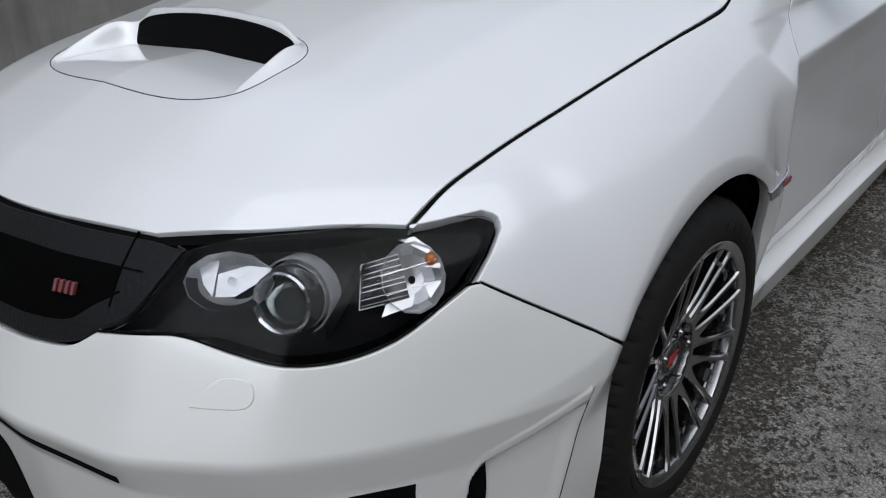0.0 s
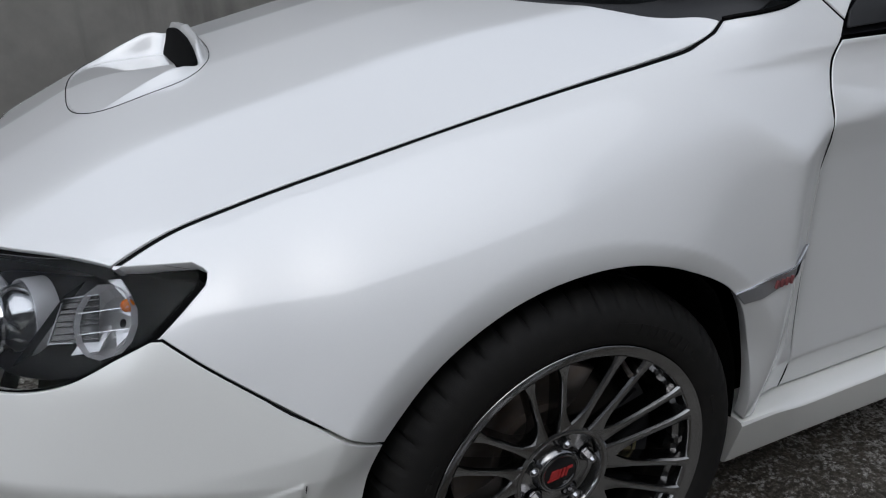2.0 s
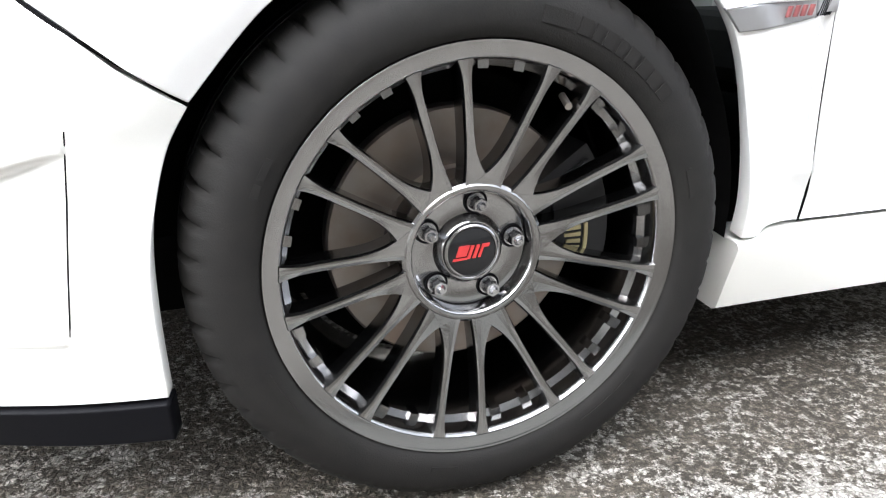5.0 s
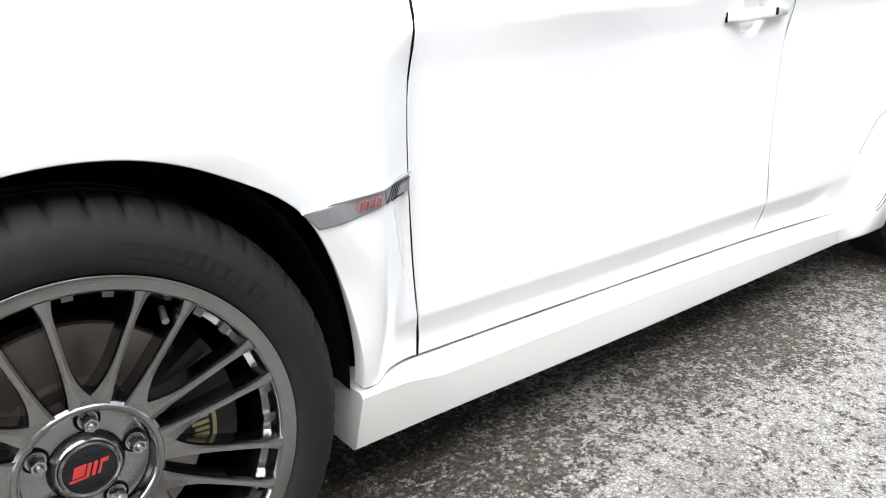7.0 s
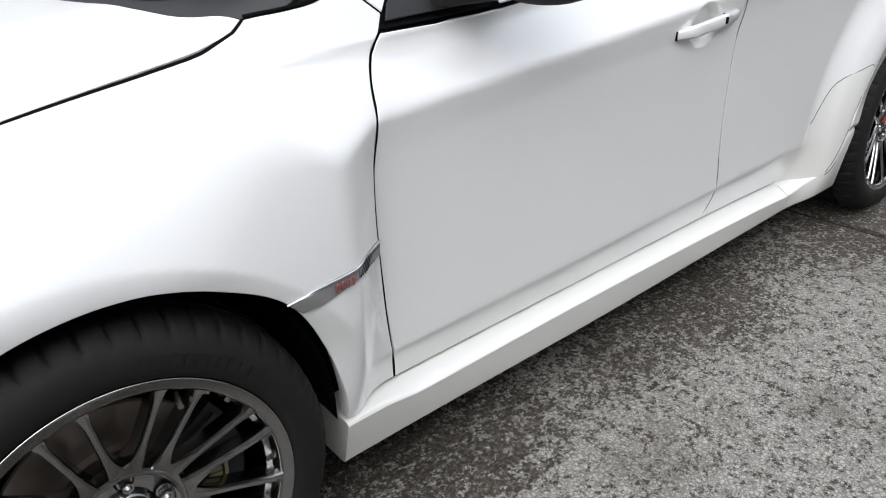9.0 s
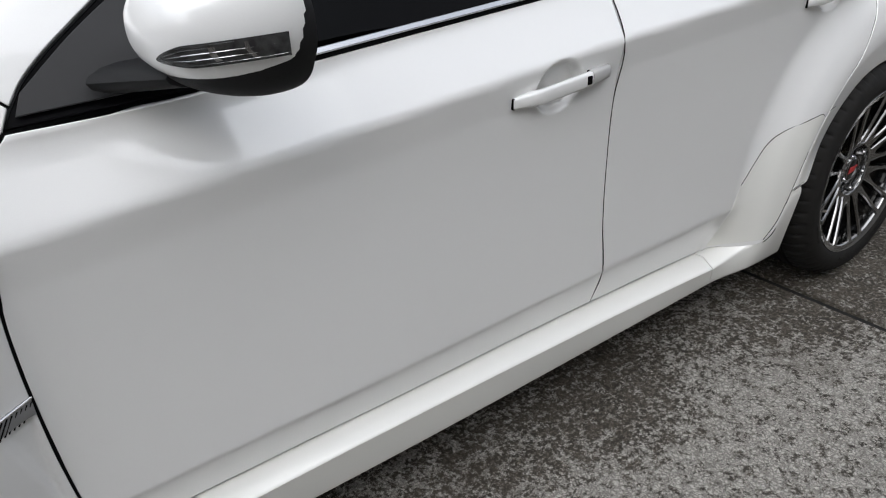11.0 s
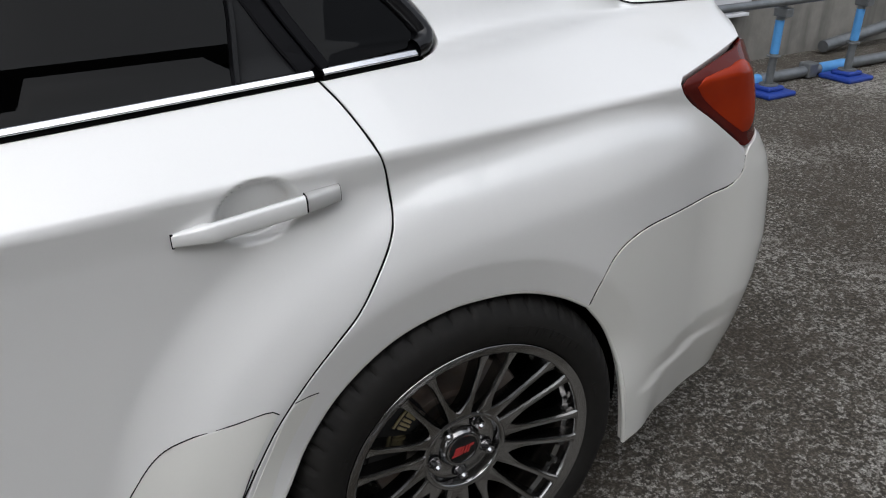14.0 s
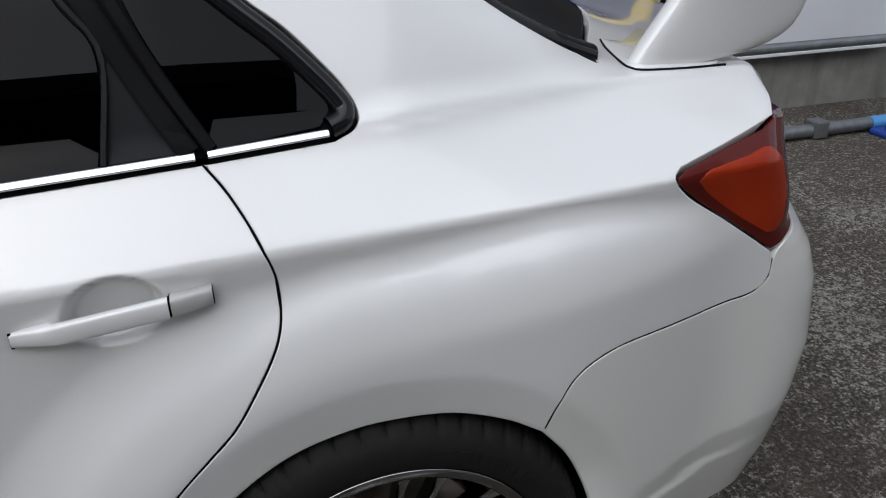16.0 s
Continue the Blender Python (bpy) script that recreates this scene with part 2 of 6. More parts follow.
SMOKE = material("smoked_plastic", (0.007, 0.007, 0.008), rough=0.4, spec=0.2)
FRAME = material("satin_black", (0.005, 0.005, 0.006), rough=0.4, spec=0.06)
MESH = material("grille_black", (0.006, 0.006, 0.007), rough=0.45, spec=0.25, bump=0.3, bump_scale=150)
SASH = material("satin_grey", (0.0117, 0.0121, 0.0131), rough=0.45, spec=0.12)
SIGNAL = material("smoked_lens", (0.035, 0.035, 0.036), rough=0.12, coat=1.0, grain=0.6, grain_scale=90, dark=(0.12, 0.12, 0.12))
FILM = paint_material("aged_guard_film", (0.79, 0.785, 0.74))
OLD_FILM = paint_material("yellowed_film", (0.72, 0.67, 0.42))
GLASS = glass_material("tinted_glass", (0.02, 0.022, 0.023), 1.25)
SCREEN = glass_material("windscreen_glass", (0.30, 0.33, 0.32), 1.42)
CLEAR = glass_material("clear_glass", (0.88, 0.92, 0.90))
LENS = glass_material("lamp_lens", (0.97, 0.975, 0.975), 1.22)


# ---- building helpers ----
def part(name, bm, mat, parent=None, label=""):
    me = bpy.data.meshes.new(name)
    bm.to_mesh(me)
    bm.free()
    me.materials.append(mat)
    ob = new(name, me)
    ob.parent = parent
    if label:
        tagged(ob, label)
    return ob


def thing(name, label, category, at=(0, 0, 0), group="", kind=""):
    ob = new(name)
    ob.empty_display_size = 0.1
    ob.location = at
    return tagged(ob, label, category, group, kind)


def smooth(ob, on=True):
    ob.data.polygons.foreach_set("use_smooth", [on] * len(ob.data.polygons))
    if on:
        ob.data.set_sharp_from_angle(angle=radians(40))
    return ob


def box(bm, x0, x1, y0, y1, z0, z1, bevel=0.0, m=None):
    r = bmesh.ops.create_cube(bm, size=1)
    vs = r["verts"]
    bmesh.ops.transform(bm, matrix=Matrix.Translation(((x0 + x1) / 2, (y0 + y1) / 2, (z0 + z1) / 2)) @ Matrix.Diagonal((x1 - x0, y1 - y0, z1 - z0, 1)), verts=vs)
    if bevel:
        es = list({e for v in vs for e in v.link_edges})
        vs = list({v for f in bmesh.ops.bevel(bm, geom=es, offset=bevel, segments=2, affect="EDGES", profile=0.5)["faces"] for v in f.verts} | {v for v in vs if v.is_valid})
    if m is not None:
        bmesh.ops.transform(bm, matrix=m, verts=vs)
    return vs


def rod(bm, a, b, r, n=12, r2=None):
    a, b = Vector(a), Vector(b)
    d = b - a
    rr = bmesh.ops.create_cone(bm, cap_ends=True, segments=n, radius1=r, radius2=r if r2 is None else r2, depth=d.length)
    bmesh.ops.transform(bm, matrix=Matrix.Translation((a + b) / 2) @ d.to_track_quat("Z", "Y").to_matrix().to_4x4(), verts=rr["verts"])
    return rr["verts"]


def from_grid(pts, closed_u=False, closed_v=False, caps=False):
    """A bmesh from a grid of points, rows by columns."""
    bm = bmesh.new()
    rows = [[bm.verts.new(p) for p in row] for row in pts]
    nu, nv = len(rows), len(rows[0])
    for i in range(nu if closed_u else nu - 1):
        for j in range(nv if closed_v else nv - 1):
            a, b, c, d = rows[i][j], rows[(i + 1) % nu][j], rows[(i + 1) % nu][(j + 1) % nv], rows[i][(j + 1) % nv]
            if len({a, b, c, d}) == 4:
                bm.faces.new((a, b, c, d))
    if caps and closed_v:
        bm.faces.new(rows[0])
        bm.faces.new(rows[-1][::-1])
    bmesh.ops.recalc_face_normals(bm, faces=bm.faces)
    return bm


def lathe(profile, n=64, axis_y=0.0):
    """Turns (radius, y) round the y axis."""
    return from_grid([[(r * math.cos(2 * math.pi * k / n), y + axis_y, r * math.sin(2 * math.pi * k / n)) for r, y in profile] for k in range(n)], closed_u=True)


def spline(pts, gap=0.008):
    """A smooth curve through points of any dimension, as dense points."""
    p = np.asarray(pts, float)
    if len(p) == 2:
        k = max(int(np.linalg.norm(p[1] - p[0]) / gap), 1)
        return p[0] + (p[1] - p[0]) * np.linspace(0, 1, k + 1)[:, None]
    e = np.vstack([2 * p[0] - p[1], p, 2 * p[-1] - p[-2]])
    out = []
    for i in range(1, len(e) - 2):
        a, b, c, d = e[i - 1:i + 3]
        ta, tb, tc_ = (max(np.linalg.norm(v), 1e-6) ** 0.5 for v in (b - a, c - b, d - c))
        m1 = tb * ((b - a) / ta - (c - a) / (ta + tb) + (c - b) / tb)
        m2 = tb * ((c - b) / tb - (d - b) / (tb + tc_) + (d - c) / tc_)
        k = max(int(np.linalg.norm(c - b) / gap), 1)
        t = np.linspace(0, 1, k, endpoint=False)[:, None]
        out.append((2 * t ** 3 - 3 * t ** 2 + 1) * b + (t ** 3 - 2 * t ** 2 + t) * m1 + (-2 * t ** 3 + 3 * t ** 2) * c + (t ** 3 - t ** 2) * m2)
    return np.vstack(out + [p[-1:]])


# ---- the car's outer skin: a field that is negative inside, zero on the skin ----
TABLES = {}


def soft(x, xs, ys, w=0.03):
    """A broken line through (xs, ys), rounded over a width w."""
    key = (xs, ys, w)
    if key not in TABLES:
        g = np.linspace(xs[0] - w, xs[-1] + w, 1600)
        ks = np.linspace(-1.0, 1.0, 9)
        ws = 1.0 - np.abs(ks) * 0.9
        TABLES[key] = (g, sum([c * np.interp(g + k * w, xs, ys) for c, k in zip(ws, ks)]) / ws.sum())
    return np.interp(x, *TABLES[key])


def smax(a, b, k):
    h = np.maximum(k - np.abs(a - b), 0.0) / k
    return np.maximum(a, b) + h * h * k * 0.25


def smin(a, b, k):
    return -smax(-a, -b, k)


def step(x, a, b):
    t = np.clip((np.asarray(x, float) - a) / (b - a), 0, 1)
    return t * t * (3 - 2 * t)


def crease_z(x):
    return soft(x, (-0.95, -0.7, -0.45, -0.25, 0.0, 0.25, 0.48, 1.56, 2.49, 3.1, 3.5), (0.56, 0.615, 0.685, 0.752, 0.802, 0.812, 0.810, 0.877, 0.924, 0.952, 0.972), 0.08)


def belt_z(x):
    return 0.9735 + 0.0510 * (np.asarray(x, float) - 1.579)


def top_field(x, y):
    """Height of the hood, the shoulders and the rear deck over (x, y)."""
    ys = soft(x, (-0.95, -0.56, -0.1, 0.3, 0.5, 1.58, 2.43, 2.65, 3.1, 3.5), (0.66, 0.702, 0.720, 0.745, 0.785, 0.768, 0.762, 0.745, 0.66, 0.60), 0.06)
    zi = soft(x, (-0.95, -0.56, -0.1, 0.3, 0.5, 1.58, 2.43, 2.65, 3.1, 3.5), (0.67, 0.774, 0.88, 0.955, 0.93, 0.985, 1.033, 1.040, 1.047, 1.032), 0.06)
    zs, wo = crease_z(x), 0.888 + 0 * ys
    wo = soft(x, (-0.95, 0.3, 0.5, 1.0, 1.56, 2.2, 2.49, 3.0, 3.4), (0.867, 0.867, 0.848, 0.850, 0.845, 0.845, 0.840, 0.815, 0.78), 0.05)
    rise = soft(x, (-0.95, -0.56, 0.0, 0.34, 0.55, 2.5, 3.1, 3.5), (0.06, 0.119, 0.103, 0.06, 0.03, 0.02, 0.010, 0.002), 0.08)
    q = y / ys
    inner = zi + rise * soft(q, (0.0, 0.4, 0.75, 1.0, 1.4), (1.06, 0.95, 0.67, 0.0, -1.4), 0.03)
    r = np.maximum((y - ys) / (wo - ys), 0.0)
    outer = zi + (zs - zi) * r ** (1.15 - 0.2 * step(x, 0.4, 0.6))
    m = step(r, 0.0, 0.12)
    # air scoop: a raised hoop round a floor that dips towards the mouth
    far = np.abs(y)
    hoop = (np.abs((x + 0.463) / 0.131) ** 3.4 + (far / 0.330) ** 3.4) ** (1 / 3.4)
    raised = 0.029 * step(hoop, 1.0, 0.88) * step(x, -0.60, -0.38)
    wide = 0.286 + 0.014 * np.clip((-0.39 - x) / 0.18, 0, 1)
    inset = smin(wide - far, -0.372 - x, 0.05)
    floor = 0.038 * np.clip((x + 0.615) / 0.225, 0, 1.1)
    scoop = raised - step(inset, -0.014, 0.010) * step(hoop, 1.0, 0.96) * (raised + floor)
    return inner * (1 - m) + outer * m + scoop


def side_field(x, z):
    """Half width of the body sides over (x, z)."""
    wide = soft(x, (-0.95, -0.6, -0.45, -0.3, 0.0, 0.27, 0.40, 0.44, 0.49, 1.0, 1.56, 2.0, 2.2, 2.49, 3.0, 3.4, 3.7), (0.80, 0.865, 0.890, 0.903, 0.910, 0.904, 0.889, 0.866, 0.847, 0.850, 0.845, 0.845, 0.845, 0.845, 0.835, 0.815, 0.80), 0.025)
    door = step(x, 0.40, 0.50) * (1 - step(x, 3.0, 3.4))
    zc = crease_z(x)
    # below the crease the doors fall in, and fold under near the sill
    low = soft(z - zc, (-0.75, -0.30, -0.16, -0.06, 0.0, 0.3), (-0.010, -0.0135, -0.0125, -0.0080, 0.0, 0.03), 0.010)
    sill = soft(z, (0.10, 0.285, 0.380, 1.2), (-0.108, -0.036, 0.0, 0.0), 0.004)
    x, z = np.asarray(x, float), np.asarray(z, float)
    body = wide + door * (low + sill * (1 - step(x, 1.98, 2.16))) - (1 - door) * 0.02 * step(z, 0.45, 0.20)
    # the front fender leans in towards its shoulder
    round_arch = np.hypot(x, z - 0.300)
    body = body - 0.26 * soft(round_arch, (0.0, 0.405, 1.2), (0.0, 0.0, 0.795), 0.03) * step(x, -0.44, -0.26) * step(z, 0.5, 0.6) * (1 - step(x, 0.24, 0.46))
    # the tail of the front fender leans in below its trim and is cut back in front of the door
    body = body - 0.033 * step(z, 0.60, 0.20) * step(x, 0.12, 0.36) * (1 - step(x, 0.42, 0.50))
    cut = 0.430 + 0.24 * (0.585 - z)
    body = body - 0.009 * step(x, cut - 0.006, cut + 0.008) * step(z, 0.592, 0.575) * (1 - step(x, 0.462, 0.474))
    # bumper corner: leans in above its fold
    body = body - 0.22 * soft(z - 0.507 - 0.2 * np.maximum(x + 0.6, 0), (-0.6, -0.12, 0.0, 0.10, 0.30), (0.0, 0.0, -0.080, 0.095, 0.34), 0.006) * step(x, -0.27, -0.42)
    # side duct in the bumper: a frame, and a recess that deepens forward
    xr, xf = -0.400 + 0.17 * np.minimum(z - 0.505, 0), -0.588 + 0.13 * np.minimum(z - 0.43, 0)
    zt, zb = 0.507 + 0.34 * (x + 0.395), 0.288 + 0.06 * (x + 0.43)
    zt = zt - 1.2 * np.maximum(-0.560 - x, 0)
    back, rest = xr - x, np.minimum(x - xf, np.minimum(zt - z, z - zb))
    frame = 0.007 * step(rest, -0.007, 0.0) * step(rest, 0.024, 0.015) * step(back, -0.003, 0.004)
    body = body + frame - step(rest, 0.011, 0.025) * (0.014 * step(back, 0.0, 0.030) + 0.32 * np.clip(back - 0.030, 0, 0.2))
    # flat band round the front arch
    body = body - 0.42 * soft(round_arch, (0.0, 0.428, 1.6), (0.428, 0.0, 0.0), 0.006) * step(z, 0.32, 0.50)
    # rear blister flare, a swelling round the rear wheel
    e = np.sqrt((np.minimum(x - 2.66, 0) / 1.02) ** 2 + np.maximum(z - 0.315 - 0.09 * np.maximum(x - 2.66, 0), 0) ** 2)
    swell = soft(e, (0.0, 0.46, 0.52, 0.585, 0.70, 1.2), (0.896, 0.890, 0.872, 0.824, 0.70, 0.0), 0.03)
    swell = swell - 0.22 * soft(np.hypot(x - 2.625, z - 0.32), (0.0, 0.412, 1.6), (0.412, 0.0, 0.0), 0.010) * step(z, 0.34, 0.50) - 0.20 * step(x, 2.85, 3.7)
    wide = smax(body, swell, 0.016 + 0.034 * (1 - step(x, 2.35, 2.55)))
    # the rear bumper folds in below a rising line
    wide = wide - 0.15 * np.maximum(0.388 + 0.17 * (x - 3.0) - z, 0) * step(x, 2.98, 3.12)
    low_line = 0.350 + 0.12 * (x - 3.0)
    wide = wide + 0.007 * step(low_line - z, 0.0, 0.024) * step(x, 2.99, 3.06) * (1 - step(x, 3.18, 3.40))
    # the finger cups behind the door handles
    for cx, cz in ((1.402, 0.822), (2.318, 0.872)):
        u, v = (np.asarray(x) - cx) / 0.060, (np.asarray(z) - cz - 0.08 * (np.asarray(x) - cx)) / 0.048
        wide = wide - 0.017 * step(np.sqrt(u * u + v * v), 1.03, 0.74)
    return wide


def nose_field(y, z):
    return -0.955 + soft(y, (0, 0.3, 0.5, 0.65, 0.75, 0.85, 0.95), (0, 0.02, 0.07, 0.17, 0.29, 0.46, 0.66), 0.05) + soft(z, (0.1, 0.25, 0.44, 0.508, 0.58, 0.66, 0.72, 0.80, 0.95), (0.05, 0.0, -0.008, -0.030, 0.003, 0.039, 0.075, 0.15, 0.45), 0.006)


def tail_field(y, z):
    return 3.64 - (0.43 + 0.04 * step(z, 0.78, 0.83) + 0.055 * step(z, 0.84, 0.98)) * y ** 2 + soft(z, (0.15, 0.3, 0.55, 0.68, 0.74, 0.775, 0.80, 0.86, 1.0, 1.1), (-0.02, 0.03, 0.060, 0.042, 0.018, -0.008, -0.032, -0.035, -0.035, -0.02), 0.012) - 0.10 * step(z, 0.90, 1.0) * step(y, 0.20, 0.42) * (1 - step(y, 0.46, 0.66)) - 0.045 * step(z, 0.980, 1.03) * step(y, 0.45, 0.65)


def cabin_field(x, y, z):
    dz = z - belt_z(x)
    side = y - soft(x, (0.3, 0.6, 1.58, 2.43, 2.7, 3.1), (0.79, 0.80, 0.772, 0.765, 0.742, 0.66), 0.08) + 0.47 * np.maximum(dz, 0) - 1.5 * (1 - step(x, 2.45, 2.65)) * np.minimum(dz + 0.03, 0)
    roof = z - (soft(x, (0.3, 1.0, 1.6, 2.3, 2.7), (1.30, 1.42, 1.45, 1.42, 1.36), 0.2) - 0.06 * (y / 0.6) ** 2)
    screen = (0.22 + 0.25 * y ** 2 + (z - 0.99) * 1.75 - x) * 0.5
    back = (x - (3.205 - 0.35 * y ** 2 + 0.085 * (1 - step(y, 0.20, 0.55)) - (z - 1.045) * 1.75)) * 0.5
    return np.maximum(smax(smax(side, roof, 0.10), smax(screen, back, 0.02), 0.07), -0.12 - dz)


def skin(x, y, z):
    y = np.abs(y)
    low = smax((z - top_field(x, y)) * 0.8, y - side_field(x, z), 0.007 + 0.014 * (1 - step(x, 0.1, 0.5)) + 0.10 * step(x, -0.56, -0.34) * (1 - step(x, 0.0, 0.40)))
    low = smax(low, (nose_field(y, z) - x) * 0.75, 0.10)
    low = smax(low, (x - tail_field(y, z)) * 0.8, 0.09 - 0.05 * step(z, 0.76, 0.84))
    return smin(low, cabin_field(x, y, z), 0.012 + 0.02 * step(x, 2.48, 2.72))


def on_skin(a, b, n=28):
    """The last point of the skin on each segment from a (inside) to b (outside)."""
    lo, hi = np.zeros(len(a)), np.ones(len(a))
    for _ in range(n):
        mid = (lo + hi) / 2
        p = a + (b - a) * mid[:, None]
        inside = skin(p[:, 0], p[:, 1], p[:, 2]) < 0
        lo, hi = np.where(inside, mid, lo), np.where(inside, hi, mid)
    return a + (b - a) * lo[:, None]


def skin_normal(p, e=0.002):
    g = np.stack([skin(*(p + e * d).T) - skin(*(p - e * d).T) for d in np.eye(3)], 1)
    return g / np.maximum(np.linalg.norm(g, axis=1, keepdims=True), 1e-9)


# ---- panels cut from the skin ----
class Around:
    """Rays from an axis along the car: parameters are x and the angle, in metres."""
    y0, z0, r = -0.12, 0.62, 0.62

    def flat(self, p):
        return np.stack([p[:, 0], self.r * np.arctan2(p[:, 2] - self.z0, -(p[:, 1] - self.y0))], 1)

    def lift(self, q):
        a = np.stack([q[:, 0], np.full(len(q), self.y0), np.full(len(q), self.z0)], 1)
        f = q[:, 1] / self.r
        return on_skin(a, a + 1.5 * np.stack([0 * f, -np.cos(f), np.sin(f)], 1))


class Corner:
    """Rays from an upright axis: parameters are the angle round it, in metres, and z."""

    def __init__(self, x0, way, r):
        self.x0, self.way, self.r = x0, way, r

    def flat(self, p):
        return np.stack([self.r * np.arctan2(-p[:, 1], self.way * (p[:, 0] - self.x0)), p[:, 2]], 1)

    def lift(self, q):
        a = np.stack([np.full(len(q), self.x0), np.zeros(len(q)), q[:, 1]], 1)
        f = q[:, 0] / self.r
        return on_skin(a, a + 2.0 * np.stack([self.way * np.cos(f), -np.sin(f), 0 * f], 1))


class Above:
    def flat(self, p):
        return p[:, :2].copy()

    def lift(self, q):
        a = np.stack([q[:, 0], q[:, 1], np.full(len(q), 0.35)], 1)
        return on_skin(a, a + np.array([0, 0, 1.4]))


SIDE, FRONT, REAR, TOP = Around(), Corner(-0.15, -1, 0.78), Corner(2.62, 1, 0.85), Above()


def at_side(pts):
    """Skin points on the car's left flank over (x, z)."""
    p = np.asarray(pts, float)
    a = np.stack([p[:, 0], np.full(len(p), -0.10), p[:, 1]], 1)
    return on_skin(a, a + np.array([0, -1.4, 0]))


def at_top(pts):
    p = np.asarray(pts, float)
    return TOP.lift(np.stack([p[:, 0], -p[:, 1]], 1))


def inside(poly, q):
    x, y = q[:, 0], q[:, 1]
    out = np.zeros(len(q), bool)
    for (x0, y0), (x1, y1) in zip(poly, np.roll(poly, -1, 0)):
        if y0 != y1:
            c = ((y0 > y) != (y1 > y)) & (x < (x1 - x0) * (y - y0) / (y1 - y0) + x0)
            out ^= c
    return out


def offset(poly, d):
    """The closed polygon moved inward by d."""
    a = poly - np.roll(poly, 1, 0)
    b = np.roll(poly, -1, 0) - poly
    na = np.stack([-a[:, 1], a[:, 0]], 1) / np.maximum(np.linalg.norm(a, axis=1, keepdims=True), 1e-9)
    nb = np.stack([-b[:, 1], b[:, 0]], 1) / np.maximum(np.linalg.norm(b, axis=1, keepdims=True), 1e-9)
    n = na + nb
    n = n / np.maximum((n * n).sum(1, keepdims=True) / 2, 0.7)
    area = (poly[:, 0] * np.roll(poly[:, 1], -1) - np.roll(poly[:, 0], -1) * poly[:, 1]).sum()
    return poly + n * d * (1 if area > 0 else -1)


def tidy(poly, least=0.003):
    keep = [poly[0]]
    for p in poly[1:]:
        if np.linalg.norm(p - keep[-1]) > least:
            keep.append(p)
    if np.linalg.norm(keep[-1] - keep[0]) < least:
        keep.pop()
    return np.array(keep)


def panel(name, curves, proj, mat, parent, gap=0.0022, space=0.016, depth=0.016, sink=0.0, label="", fine=None, lip=0.0016):
    """A sheet of the skin inside a loop of curves (3D points), with rounded edges that turn in."""
    loop = tidy(proj.flat(np.vstack([spline(c, 0.005) for c in curves])), 0.0022)
    rim, edge = offset(loop, gap), offset(loop, gap + lip)
    lo, hi = edge.min(0), edge.max(0)
    gx, gy = np.meshgrid(np.arange(lo[0], hi[0], space), np.arange(lo[1], hi[1], space))
    q = np.stack([gx.ravel(), gy.ravel()], 1)
    q[:, 0] += np.where((np.arange(gx.size) // gx.shape[1]) % 2, space / 2, 0)
    if fine:
        # a closer grid where the skin turns sharply: corners of the region, and the spacing
        c = proj.flat(np.array(fine[0], float))
        l2, h2 = c.min(0), c.max(0)
        fx, fy = np.meshgrid(np.arange(l2[0], h2[0], fine[1]), np.arange(l2[1], h2[1], fine[1]))
        out = ((q < l2 - 0.3 * space) | (q > h2 + 0.3 * space)).any(1)
        q = np.vstack([q[out], np.stack([fx.ravel(), fy.ravel()], 1)])
    q = q[inside(edge, q)]
    near = np.min(np.concatenate([((q[:, None, :] - edge[None, k::8, :]) ** 2).sum(2).min(1)[None] for k in range(8)]), 0) if len(q) else np.zeros(0)
    q = q[near > (0.45 * (fine[1] if fine else space)) ** 2]
    every = np.vstack([edge, q])
    k = len(edge)
    vs, _, fs, *_ = mathutils_cdt([Vector(p) for p in every], [(i, (i + 1) % k) for i in range(k)], [], 0, 1e-6)
    flat = np.array([(v.x, v.y) for v in vs])
    tri = np.array([f for f in fs])
    tri = tri[inside(edge, flat[tri].mean(1))]
    p = proj.lift(flat)
    n = skin_normal(p)
    p = p - n * sink
    # the turned-in rim
    pr = proj.lift(rim)
    nr = skin_normal(pr)
    r1, r2 = pr - nr * (sink + lip), pr - nr * (sink + depth)
    pe = proj.lift(edge)
    side = pr - pe
    side = side / np.maximum(np.linalg.norm(side, axis=1, keepdims=True), 1e-9)
    verts = np.vstack([p, r1, r2])
    norms = np.vstack([n, nr * 0.35 + side, side])
    base, m = len(p), len(rim)
    key = {tuple(np.round(v, 6)): i for i, v in enumerate(flat)}
    ring = []
    for e in edge:
        i = key.get(tuple(np.round(e, 6)))
        if i is None:
            i = int(((flat - e) ** 2).sum(1).argmin())
        ring.append(i)
    faces = [tuple(int(i) for i in t) for t in tri]
    for i in range(m):
        j = (i + 1) % m
        if ring[i] != ring[j]:
            faces.append((ring[i], ring[j], base + j, base + i))
        faces.append((base + i, base + j, base + m + j, base + m + i))
    me = bpy.data.meshes.new(name)
    me.from_pydata(verts.tolist(), [], faces)
    me.update()
    # faces look outward
    want = np.array([norms[list(f.vertices)].sum(0) for f in me.polygons])
    have = np.array([f.normal for f in me.polygons])
    if ((want * have).sum(1) < 0).any():
        bm = bmesh.new()
        bm.from_mesh(me)
        bm.faces.ensure_lookup_table()
        bmesh.ops.reverse_faces(bm, faces=[bm.faces[int(i)] for i in np.nonzero((want * have).sum(1) < 0)[0]])
        bm.to_mesh(me)
        bm.free()
    me.polygons.foreach_set("use_smooth", [True] * len(me.polygons))
    norms = norms / np.maximum(np.linalg.norm(norms, axis=1, keepdims=True), 1e-9)
    me.normals_split_custom_set_from_vertices(norms.tolist())
    me.materials.append(mat)
    ob = new(name, me)
    ob.parent = parent
    if label:
        tagged(ob, label)
    return ob


